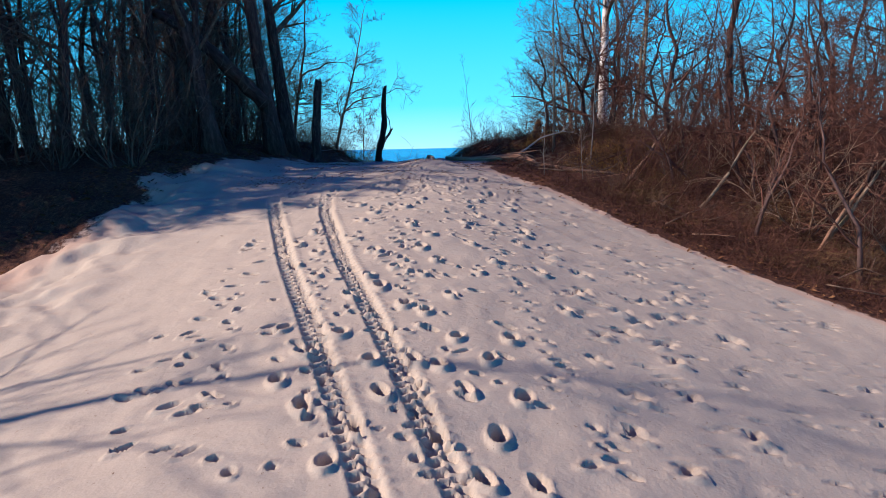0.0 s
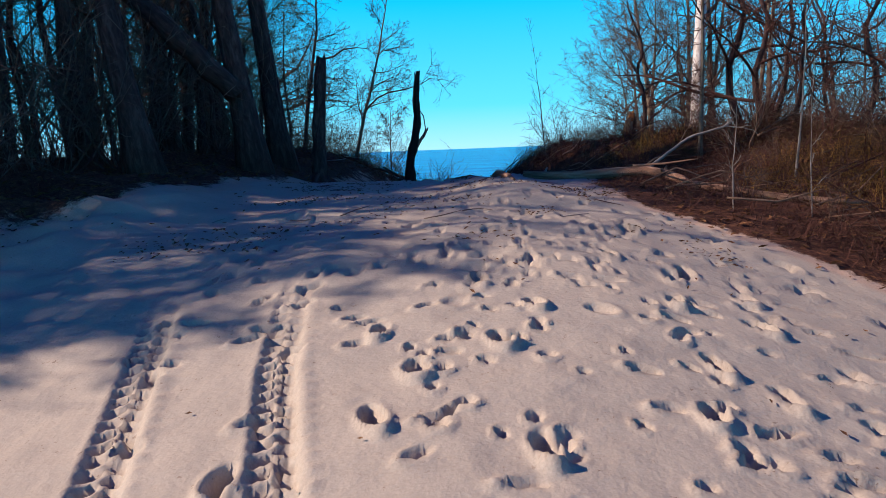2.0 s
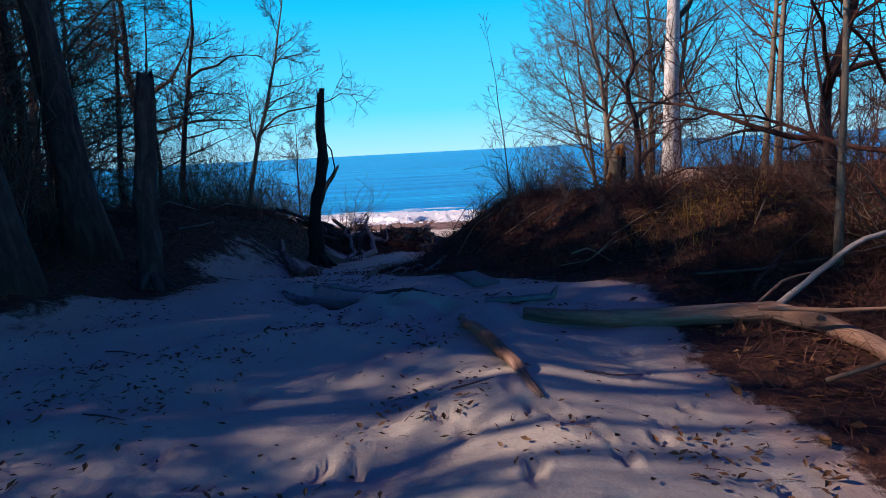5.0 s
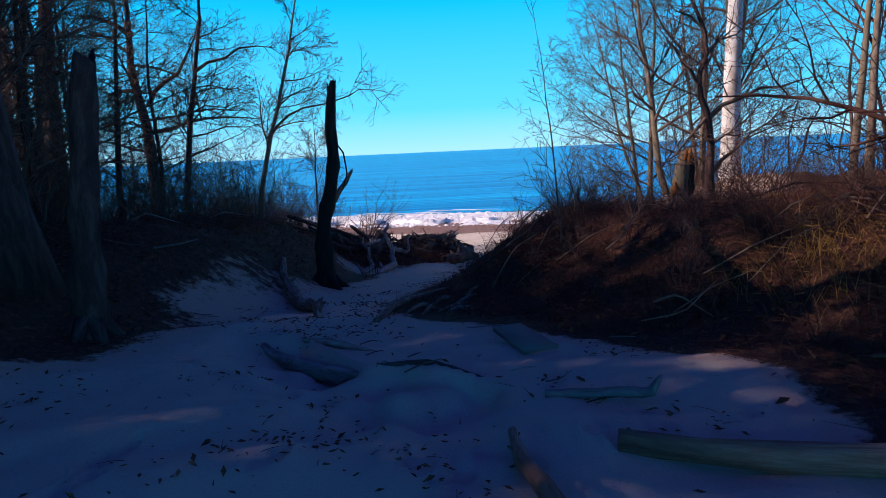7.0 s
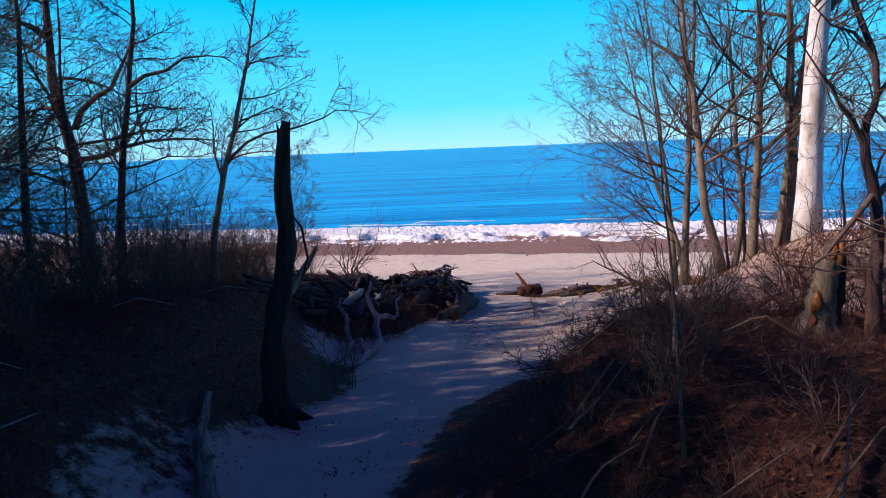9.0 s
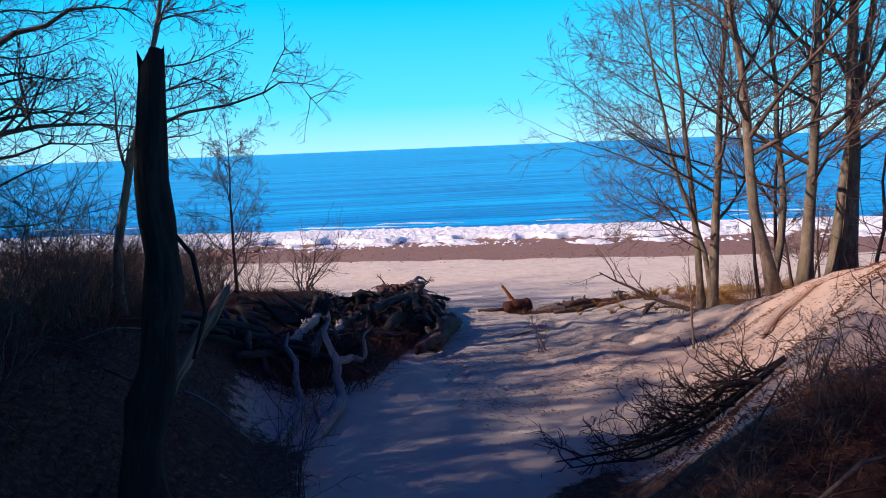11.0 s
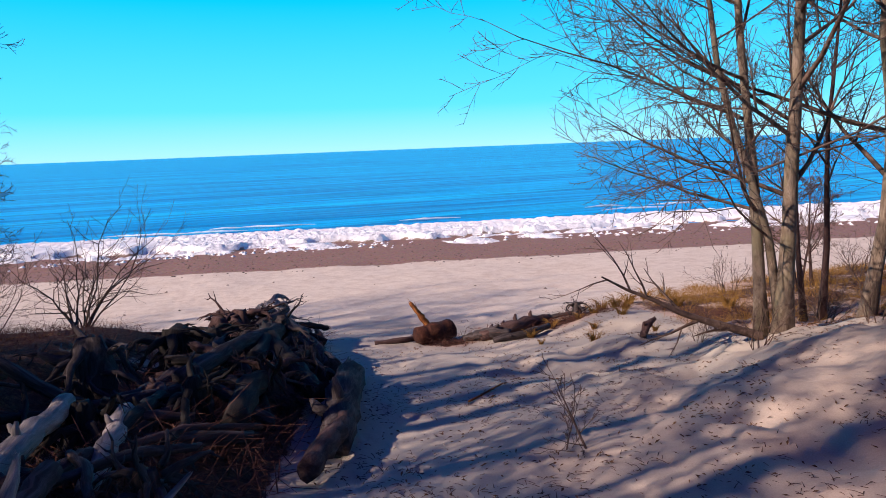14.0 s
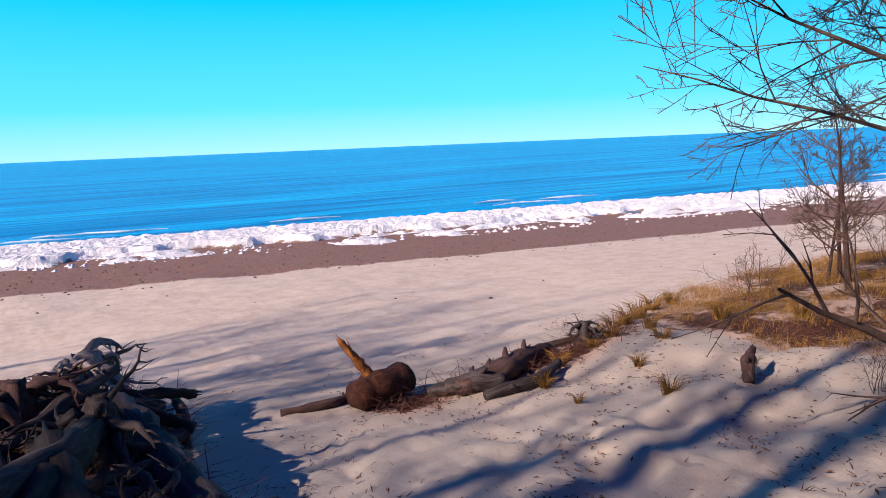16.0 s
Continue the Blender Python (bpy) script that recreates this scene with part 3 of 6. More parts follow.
litter = np.maximum(sstep((X - right_edge + 0.5) / 1.0), sstep((left_edge - X + 1.1 + 0.6 * vnoise(X, Y, 1.2, 67)) / 2.4)) * (1 - sstep((Y + 0.25 * (X - 2) - 59.5) / 2.0))
bare_right = sstep((Y - 34.0 + 1.0 * vnoise(X, Y, 1.3, 95)) / 2.4) * sstep((X - 1.2) / 1.6) * sstep((12 - X) / 2)
litter = litter * (1 - 0.88 * bare_right) + (0.12 + 0.05 * vnoise(X, Y, 1.7, 68)) * bare_right * sstep((52 - Y) / 6) + 0.05 * bare_right * sstep((X - 4) / 2) * sstep((46 - Y) / 3)
heap = np.exp(-((X - mx - 0.1) / 1.5) ** 2) * sstep((Y - 43.0) / 2.5) * sstep((59.8 - Y) / 1.5)
litter = np.maximum(litter, sstep((heap - 0.25) / 0.3))
litter = np.maximum(litter, 0.7 * np.exp(-((Y - 56.9 + 0.3 * vnoise(X, Y, .9, 93)) / .45) ** 2) * sstep((X - 4.6) / .8) * sstep((10.4 - X) / .8))
litter = np.maximum(litter, (0.55 + 0.3 * vnoise(X, Y, 1.1, 94)) * sstep((X - 10.6 - 0.5 * vnoise(X, Y, 1.5, 91)) / 1.2) * sstep((Y - 49) / 2) * (1 - sstep((Y - 57.0 - .25 * np.clip(X - 11, 0, 10) + .9 * vnoise(X, Y, 1.3, 96)) / 1.4)))
S_SHORE = Y + 0.25 * (X - 2)
damp = sstep((S_SHORE - 77.0) / 3.0)
beach = sstep((S_SHORE - 59.0 + 1.5 * vnoise(X, Y, 2.5, 97)) / 4.0)
litter = litter + 0.12 * (0.6 + vnoise(X, Y, 0.9, 98)) * np.exp(-((X - 6.8) / 1.9) ** 2 - ((Y - 41.0) / 2.6) ** 2)
litter = litter + 0.08 * (0.6 + vnoise(X, Y, 0.8, 99)) * np.exp(-((X - 4.8) / 1.5) ** 2 - ((Y - 38.6) / 1.8) ** 2)
litter = np.maximum(litter, 0.3 * np.exp(-((X - 3.0) / 1.5) ** 2 - ((Y - 36.8) / 1.5) ** 2))


def grid_object(name, X, Y, Z, mat, attrs=()):
    ny, nx = X.shape
    co = np.stack([X, Y, Z], -1).reshape(-1, 3).astype(np.float32)
    idx = np.arange(nx * ny).reshape(ny, nx)
    q = np.stack([idx[:-1, :-1], idx[:-1, 1:], idx[1:, 1:], idx[1:, :-1]], -1).reshape(-1, 4)
    me = bpy.data.meshes.new(name)
    me.vertices.add(len(co))
    me.vertices.foreach_set("co", co.ravel())
    me.loops.add(q.size)
    me.loops.foreach_set("vertex_index", q.ravel().astype(np.int32))
    me.polygons.add(len(q))
    me.polygons.foreach_set("loop_start", np.arange(0, q.size, 4, dtype=np.int32))
    me.update(calc_edges=True)
    for key, val in attrs:
        a = me.attributes.new(key, "FLOAT", "POINT")
        a.data.foreach_set("value", np.asarray(val, np.float32).ravel())
    me.materials.append(mat)
    me.shade_smooth()
    return new(name, me)


ground = grid_object("ground", X, Y, Z, GROUND, (("litter", litter), ("damp", damp), ("beach", beach)))
tagged(ground, "pale dune sand with footprints, leaf litter and damp strand", "sand", kind="structure")


def top_at(x, y):
    """Height of the finished ground."""
    i = int(np.clip(np.searchsorted(GX, x) - 1, 0, len(GX) - 2))
    j = int(np.clip(np.searchsorted(GY, y) - 1, 0, len(GY) - 2))
    u, v = (x - GX[i]) / (GX[i + 1] - GX[i]), (y - GY[j]) / (GY[j + 1] - GY[j])
    return float((Z[j, i] * (1 - u) + Z[j, i + 1] * u) * (1 - v) + (Z[j + 1, i] * (1 - u) + Z[j + 1, i + 1] * u) * v)


def tops(x, y):
    """Heights of the finished ground at many places."""
    i = np.clip(np.searchsorted(GX, x) - 1, 0, len(GX) - 2)
    j = np.clip(np.searchsorted(GY, y) - 1, 0, len(GY) - 2)
    u, v = (x - GX[i]) / (GX[i + 1] - GX[i]), (y - GY[j]) / (GY[j + 1] - GY[j])
    return (Z[j, i] * (1 - u) + Z[j, i + 1] * u) * (1 - v) + (Z[j + 1, i] * (1 - u) + Z[j + 1, i + 1] * u) * v


# ---- lake and shore ice ----
LAKE_Z = -2.55
wx = np.array(growing(0, -4400, 4, 1.12)[::-1] + growing(0, 4400, 4, 1.12)[1:])
wy = np.array(list(np.arange(58, 160, 1.0)) + growing(160, 4700, 1.2, 1.06))
WX, WY = np.meshgrid(wx, wy)
keep = WY + 0.25 * (WX - 2)
WZ = np.full(WX.shape, LAKE_Z) + 0.05 * vnoise(WX * 0.12, WY + 0.25 * WX, 2.2, 21) * sstep((220 - keep) / 100)
# low breakers close to the ice
for s0, amp, seed in ((101.5, .2, 31), (105.5, .24, 32), (110, .16, 33)):
    line_s = keep - s0 + 1.0 * vnoise(WX, WY * 0, 25, seed)
    WZ += amp * np.exp(-(line_s / 0.7) ** 2) * np.clip(vnoise(WX, WY * 0, 14, seed + 5) + 0.25, 0, 1)
lake = grid_object("lake", WX, WY, WZ, WATER)
tagged(lake, "calm blue lake water reaching the horizon", "lake", kind="structure")

ix = np.concatenate([np.arange(-160, -40, 0.9), np.arange(-40, 70, 0.22), np.arange(70, 260, 0.9)])
iv = np.arange(0, 10.6, 0.2)
IX, IV = np.meshgrid(ix, iv)
front = 1.2 * vnoise(IX, IX * 0, 9, 41) + 0.7 * vnoise(IX, IX * 0, 3, 42)
back = 0.9 * vnoise(IX, IX * 0, 13, 43)
IS = 88.6 + 1.5 * front * (1 - IV / 10.4) + back * IV / 10.4 + IV * 1.57
IY = IS - 0.25 * (IX - 2)
body = sstep((IV - 3.1 - 1.9 * vnoise(IX, IX * 0, 7, 44) - 1.3 * vnoise(IX, IY, 1.8, 49)) / 0.9) * sstep((10.3 - IV) / 0.7)
lump = 0.5 + 0.5 * vnoise(IX, IY, 1.5, 45)
lump2 = 0.5 + 0.5 * vnoise(IX, IY, 0.6, 46)
patchy = np.clip(vnoise(IX * 0.5, IY, 1.3, 47) + 0.6 * vnoise(IX, IY, 0.5, 48) + 0.2, 0, 1) * sstep(IV / 1.0)
IZ = np.maximum(ground_base(IX, IY) - 0.12, LAKE_Z - 0.22) + body * (0.56 + 0.06 * lump + 0.07 * lump2 + 0.10 * vnoise(IX, IY, 0.35, 50)) + (1 - body) * patchy * 0.34
IZ = np.where(IV > 9.5, np.minimum(IZ, LAKE_Z + 0.35 - 0.6 * (IV - 9.5)), IZ)
IZ += body * 0.16 * np.abs(vnoise(IX, IY, 0.8, 52)) * np.abs(vnoise(IX, IY, 0.45, 53))
ice = grid_object("shore_ice", IX, IY, IZ, ICE, (("dirt", np.clip(0.95 - 1.2 * body - 2.2 * patchy, 0, 1)),))
ice.data.shade_flat()
tagged(ice, "ridge of lumpy white shore ice along the water", "ice", kind="stuff")

# thin lines of foam where small waves break


def build_foam(nt, bsdf):
    n = noise_tex(nt, coords(nt), 2.5, 5, 0.7)
    nt.links.new(ramp(nt, n, [(0.3, (0.62, 0.68, 0.72)), (0.6, (0.85, 0.88, 0.9))]), bsdf.inputs["Base Color"])
    bsdf.inputs["Roughness"].default_value = 0.6


FOAM = material("wave_foam", build_foam)
rf = random.Random(61)
foam = Acc()
for k in range(16):
    x0, L, s0 = rf.uniform(-70, 110), rf.uniform(2.5, 9), rf.choice((107.5, 108.2, 110.8, 114.5)) + rf.uniform(-.5, .5)
    n = int(L / .5) + 2
    pts = []
    for i in range(n):
        x = x0 + L * i / (n - 1)
        pts.append((x, s0 - .25 * (x - 2) + .35 * float(vnoise(x, 0.0, 2.5, 62)), LAKE_Z + .05 + .06 * math.sin(math.pi * i / (n - 1))))
    foam.tube(pts, [.02 + .11 * math.sin(math.pi * i / (n - 1)) * rf.uniform(.5, 1.2) for i in range(n)], 6, cap=False)
tagged(new("wave_foam", foam.mesh("wave_foam", FOAM)), "thin white foam lines of small breaking waves", "foam", kind="stuff")

# ---- dead standing trunks ----
def snag(place, top, radii, bend, label, seed, mat, prong=None):
    rng = random.Random(seed)
    ob = thing("dead_snag", place, label, "dead tree")
    acc = Acc()
    h = top[2] - place[2]
    n = 16
    pts, rad = [], []
    for i in range(n + 1):
        t = i / n
        pts.append(Vector(((top[0] - place[0]) * t + np.interp(t, bend[0], bend[1]), (top[1] - place[1]) * t, h * t - 0.3 * (1 - t))))
        rad.append(float(np.interp(t, [0, .12, .4, .6, 1], radii)) * rng.uniform(0.9, 1.1))
    acc.tube(pts, rad, 12, rough=0.22, rng=rng)
    for k in range(len(acc.v) - 12, len(acc.v)):
        x, y, z = acc.v[k]
        acc.v[k] = (x, y, z + rng.uniform(-0.22, 0.16))
    part("trunk", acc, mat, ob)
    for k in range(6):
        roots = Acc()
        a = k * 1.05 + 0.3
        d = Vector((math.cos(a), math.sin(a), 0))
        roots.tube([d * radii[0] * 0.3 + Vector((0, 0, 0.25)), d * radii[0] * 1.1, d * radii[0] * 2.1 + Vector((0, 0, -0.2))], [radii[0] * 0.5, radii[0] * 0.3, 0.04], 7)
        part("root", roots, mat, ob)
    if prong:
        p = log_mesh([Vector(q) for q in prong[0]], prong[1], seed + 3, 8, 0.25, 0, 10)
        part("split_prong", p, prong[2], ob, "splintered side piece of the trunk")
    return ob


g = gz(-3.2, 35.6)
snag((-3.2, 35.6, g), (-2.75, 35.6, 7.2), (.32, .23, .18, .15, .105), ([0, .35, .5, .65, .8, 1], [0, -.13, .02, .1, -.01, 0]), "tall black snag with a broken top", 3, BARK_BLACK,
     prong=(((-.1, .5, 1.35), (0, .62, 1.62), (.2, .7, 1.95), (.4, .76, 2.24), (.58, .82, 2.52), (.72, .87, 2.73)), (.085, .085, .08, .07, .06, .035), ROTTEN_GREY))
snag_ob = bpy.data.objects["dead_snag"]
for k, (p, q, r) in enumerate((((.08, .58, 1.72), (.62, .78, 2.60), .02), ((.14, .7, 1.8), (.76, .9, 2.8), .018), ((.40, .70, 2.2), (.72, .82, 2.74), .016), ((.0, .55, 1.6), (.42, .7, 2.28), .018))):
    acc = Acc()
    acc.tube([p, Vector(p).lerp(Vector(q), .5) + Vector((.01, -.02, .02)), q], [r, r * .8, r * .25], 5, rough=.3, rng=random.Random(k))
    part("splinter", acc, (LOGWOOD, ROTTEN_GREY)[k % 2], [c for c in snag_ob.children if c.name.startswith("split_prong")][0])
strip = bpy.data.objects["dead_snag"]
acc = Acc()
acc.tube([(0.42, 0, 3.5), (0.62, 0.02, 3.2), (0.68, 0.02, 2.7), (0.55, 0.0, 2.3)], [.016, .022, .02, .014], 5)
part("hanging_bark_strip", acc, BARK_BLACK, [c for c in strip.children if c.name.startswith("trunk")][0])
g = gz(-4.95, 27.2)
snag((-4.95, 27.2, g), (-4.75, 27.4, 6.8), (.25, .2, .18, .165, .15), ([0, .5, 1], [0, -.06, 0]), "straight dark dead trunk broken off at the top", 5, BARK_DARK)
# the small post on the hill
g = gz(2.2, 32.2)
snag((2.2, 32.2, g - 0.2), (2.23, 32.2, g + 0.36), (.06, .055, .05, .05, .045), ([0, .5, 1], [0, .01, 0]), "short grey stub standing in the brush", 7, DRIFT)
# the stump's near-black right half is built as its prong
g = gz(4.6, 33.25)
snag((4.6, 33.25, g - 0.1), (4.8, 33.25, 5.25), (.25, .22, .2, .17, .11), ([0, .5, 1], [0, -.02, 0]), "broken brown stump with rotten orange wood leaning on the hill", 8, BARK_GREY,
     prong=(((.26, .02, .0), (.27, .02, .35), (.29, .02, .7), (.31, .02, 1.0), (.32, .02, 1.2)), (.13, .13, .12, .1, .04), BARK_BLACK))
stump = [o for o in bpy.data.objects if o.name.startswith("dead_snag") and (o.location - Vector((4.6, 33.25, g - .1))).length < .01][0]
lean = Vector((4.8, 33.25, 5.25)) - stump.location
for k, (t0, t1, dx, dy, r) in enumerate(((.30, .5, -.15, -.12, .075), (.8, 1.08, .06, -.10, .075), (.12, .28, -.16, -.13, .06), (.88, 1.05, -.03, -.1, .05))):
    p, q = lean * t0 + Vector((dx, dy, 0)), lean * t1 + Vector((dx, dy, 0))
    part("rotten_wood", log_mesh([p, p.lerp(q, .5) + Vector((.01, -.015, 0)), q], [r * .6, r, r * .4], 140 + k, 7, .5, 0, 7), ROTTEN, stump, "crumbling orange rotten wood")

# ---- trees that can be told apart ----
RIGHT12 = (0.968, -0.252)


def leaned(items, vec=(1, 0)):
    return [(t, vec[0] * d, vec[1] * d) for t, d in items]


def place_at(x, y):
    return (x, y, gz(x, y))


bare_tree("sycamore_tree", place_at(10.05, 42.3), "tall bare tree with a thick pale white trunk", [(17, .35, leaned([(.3, .05), (.6, .25), (1, .9)]))], BARK_WHITE, TWIG, 21, limbs=15, kids=[0, 8, 6, 4, 0], first=.33, limb_len=.34, flare=1.25, limb_r=(.4, .62))
slender = bare_tree("bare_tree", place_at(-7.1, 47.0), "slender grey-barked bare tree curving over the bank", [(10.8, .13, leaned([(.12, .0), (.183, .05), (.375, .55), (.517, 1.02), (.647, 1.4), (.848, 1.88), (1, 2.2)]))], BARK_GREY, TWIG, 24, limbs=16, kids=[0, 9, 7, 4, 0], first=.3, limb_len=.38, bias=(.7, 0, -.3), wide=(.7, 1.3), limb_r=(.32, .55))


def long_limbs(tree, lines, seed, up=-.02, label="long forked limb with fine twigs"):
    """Single limbs along given lines, set with fine twigs: lines is a list of (points, radius, twigs)."""
    r = random.Random(seed)
    acc = Acc()
    for line, r0, count in lines:
        pts = [Vector(q) - tree.location for q in line]
        n = len(pts) - 1
        acc.tube(pts, [r0 * (1 - .86 * k / n) for k in range(n + 1)], 6, cap=False)
        for k in range(count):
            t = r.uniform(.9, n - .05)
            q = pts[int(t)].lerp(pts[int(t) + 1], t - int(t))
            grow(acc, q, (r.uniform(-.1, 1), r.uniform(-.6, .6), r.uniform(-.7, .9)), r.uniform(.5, 1.2), .012, 1, 3, r, dict(wander=.2, up=up, tip=.004, kids=[0, 5, 3, 0]))
    part("limb", acc, TWIG, tree, label)


long_limbs(slender, ((((-6.62, 47.0, 6.3), (-6.2, 47.0, 6.8), (-5.73, 46.98, 7.2), (-5.12, 46.95, 7.46), (-4.14, 47.0, 7.6), (-3.28, 47.05, 7.87), (-3.0, 47.05, 8.41), (-2.66, 47.1, 8.98)), .062, 20),
                     (((-3.3, 47.05, 7.86), (-2.85, 46.9, 8.1), (-2.41, 46.85, 8.05), (-1.97, 46.8, 7.46)), .024, 9),
                     (((-6.3, 47.0, 7.4), (-5.6, 47.2, 8.0), (-4.9, 47.3, 8.3), (-4.3, 47.3, 8.0), (-3.9, 47.4, 7.7)), .034, 12)), 91)
crooked = thing("bare_tree", place_at(5.25, 32.94), "crooked dark bare tree growing beside the rotten stump", "tree")
cb = crooked.location
part("trunk", log_mesh([Vector(q) - cb for q in ((5.25, 32.94, cb.z - .2), (5.2, 32.94, 4.7), (5.22, 32.95, 5.4), (5.14, 32.94, 6.06), (4.96, 32.92, 6.4), (4.97, 32.94, 6.87), (5.14, 32.98, 7.17), (5.09, 33.0, 7.71), (4.95, 33.05, 8.08), (4.7, 33.1, 8.7), (4.6, 33.2, 9.4))], [.12, .09, .08, .075, .062, .052, .046, .042, .038, .028, .01], 151, 9, .14, 3, 30, False), BARK_DARK, crooked)
long_limbs(crooked, ((((5.15, 32.94, 5.95), (5.43, 32.9, 6.2), (5.8, 32.85, 6.32), (6.19, 32.8, 6.51), (6.55, 32.75, 6.5), (6.91, 32.7, 6.61), (7.4, 32.7, 6.7)), .055, 22),
                     (((5.24, 32.94, 4.8), (5.45, 32.9, 5.1), (5.71, 32.9, 5.28), (6.0, 32.85, 5.6), (6.28, 32.8, 5.76), (6.92, 32.75, 6.23)), .05, 20),
                     (((5.13, 32.94, 5.98), (4.85, 32.85, 5.7), (4.6, 32.8, 5.45), (4.38, 32.75, 5.22), (4.15, 32.7, 5.09), (3.85, 32.7, 5.15)), .04, 12),
                     (((4.95, 32.93, 6.6), (4.75, 32.9, 6.95), (4.58, 32.85, 7.07), (4.4, 32.8, 7.35), (4.26, 32.8, 7.5), (3.9, 32.8, 8.0)), .045, 16),
                     (((5.12, 32.98, 7.2), (5.4, 33.0, 7.5), (5.75, 33.0, 7.6), (6.2, 33.0, 8.0)), .035, 14),
                     (((5.08, 33.0, 7.7), (4.8, 33.0, 8.0), (4.5, 33.0, 8.1), (4.1, 33.0, 8.5)), .03, 14),
                     (((5.22, 32.95, 5.4), (5.6, 33.1, 5.6), (6.0, 33.2, 5.55), (6.6, 33.3, 5.8)), .03, 14)), 94, .02, "crooked limb with fine twigs")
spreading = bare_tree("bare_tree", place_at(-11.95, 49.0), "large dark bare tree with spreading limbs", [(13, .31, leaned([(.16, .0), (.39, -.05), (.54, -.38), (.66, -.5), (.76, -.4), (1, -.6)]))], BARK_DARK, TWIG, 23, limbs=13, kids=[0, 9, 7, 4, 0], first=.3, limb_len=.46, wide=(1.0, 1.5), limb_r=(.3, .5), spec=GNARLED)
long_limbs(spreading, ((((-11.9, 49.0, 7.9), (-11.6, 48.95, 8.5), (-11.1, 48.9, 8.9), (-10.5, 48.85, 9.2), (-10.05, 48.8, 9.95), (-9.6, 48.6, 10.6), (-9.3, 48.4, 11.4)), .13, 20),
                       (((-12.4, 49.0, 10.9), (-12.9, 48.9, 11.3), (-13.6, 48.8, 11.6), (-14.6, 48.7, 11.7)), .14, 12),
                       (((-11.95, 49.0, 6.0), (-11.5, 48.9, 6.2), (-11.0, 48.8, 6.7), (-10.3, 48.7, 6.8)), .06, 12),
                       (((-12.0, 49.0, 6.9), (-12.6, 48.9, 7.3), (-13.3, 48.8, 7.2), (-14.2, 48.8, 7.6)), .07, 12)), 92, .0, "heavy spreading limb with fine twigs")
level = bare_tree("bare_tree", place_at(-10.0, 46.9), "dark bare tree with many level fine branches", [(12.5, .16, leaned([(.17, .05), (.39, .42), (.56, .8), (.7, 1.1), (1, 1.3)]))], BARK_DARK, TWIG, 24, limbs=20, kids=[0, 9, 7, 4, 0], first=.3, limb_len=.36, wide=(.8, 1.4), limb_r=(.24, .42), spec=GNARLED)
long_limbs(level, ((((-9.25, 46.9, 9.0), (-8.7, 46.9, 9.35), (-8.0, 46.9, 9.5), (-7.45, 46.9, 9.85), (-6.7, 46.9, 9.9), (-6.0, 46.9, 9.8)), .075, 24),
                   (((-9.7, 46.9, 6.5), (-9.0, 46.85, 6.6), (-8.2, 46.8, 6.85), (-7.4, 46.8, 6.8), (-6.7, 46.8, 6.9)), .045, 22),
                   (((-9.6, 46.9, 7.4), (-8.9, 46.8, 7.7), (-8.2, 46.8, 7.6), (-7.4, 46.8, 7.8)), .04, 18),
                   (((-9.35, 46.9, 8.4), (-8.7, 47.1, 8.5), (-8.0, 47.2, 8.3), (-7.3, 47.2, 8.5)), .035, 16),
                   (((-9.8, 46.9, 6.9), (-10.4, 46.8, 7.3), (-11.0, 46.7, 7.2)), .04, 10)), 93, .0, "level limb with fine twigs")
bare_tree("bare_tree", place_at(-11.8, 45.0), "slim dark bare tree with crooked limbs", [(11.5, .15, leaned([(.2, .0), (.5, .25), (.75, .5), (1, .5)]))], BARK_DARK, TWIG, 22, limbs=16, kids=[0, 8, 6, 4, 0], first=.28, limb_len=.34, wide=(.8, 1.4), limb_r=(.24, .42), spec=GNARLED)
bare_tree("bare_tree", place_at(-6.6, 59.6), "small slim bare tree at the bank's edge", [(7.5, .085, leaned([(.5, .05), (1, .15)]))], BARK_DARK, TWIG, 25, limbs=20, kids=[0, 9, 7, 4, 0], first=.14, limb_len=.46, wide=(.7, 1.4), limb_r=(.34, .6), spec=GNARLED)
bare_tree("bare_tree", place_at(9.85, 50.0), "cluster of three slim leaning bare stems", [(11, .1, leaned([(.23, -.41), (.345, -1.0), (.5, -1.48), (.6, -1.7), (1, -2.7)], RIGHT12)), (12, .125, leaned([(.24, -.24), (.36, -.43), (.54, -.64), (1, -1.3)], RIGHT12)), (12.5, .165, leaned([(.5, .12), (1, .3)], RIGHT12))], BARK_GREY, TWIG, 26, limbs=17, first=.2, limb_len=.5, bias=(-.7, .1, -.1), kids=[0, 8, 7, 4, 0], wide=(.8, 1.3), limb_r=(.28, .48))
bare_tree("bare_tree", place_at(9.65, 46.1), "bare grey-barked tree leaning towards the path", [(12.5, .165, leaned([(.14, -.45), (.2, -.65), (.44, -1.0), (1, -2.0)], RIGHT12))], BARK_GREY, TWIG, 27, limbs=17, kids=[0, 8, 6, 4, 0], first=.26, limb_len=.48, wide=(.7, 1.25))
bare_tree("bare_tree", place_at(11.0, 47.0), "straight bare grey-barked tree with flared roots", [(13.5, .175, leaned([(.4, .15), (.7, .1), (1, -.3)], RIGHT12))], BARK_GREY, TWIG, 28, limbs=18, kids=[0, 8, 6, 4, 0], first=.24, limb_len=.46, flare=1.8, wide=(.7, 1.25))
bare_tree("bare_tree", place_at(12.2, 47.2), "thick double-stemmed bare tree with flared roots", [(14, .24, leaned([(.3, .05), (1, -.5)], RIGHT12)), (13, .17, leaned([(.3, .3), (1, 1.3)], RIGHT12))], BARK_GREY, TWIG, 29, limbs=11, kids=[0, 8, 6, 4, 0], first=.3, limb_len=.34, flare=1.7)
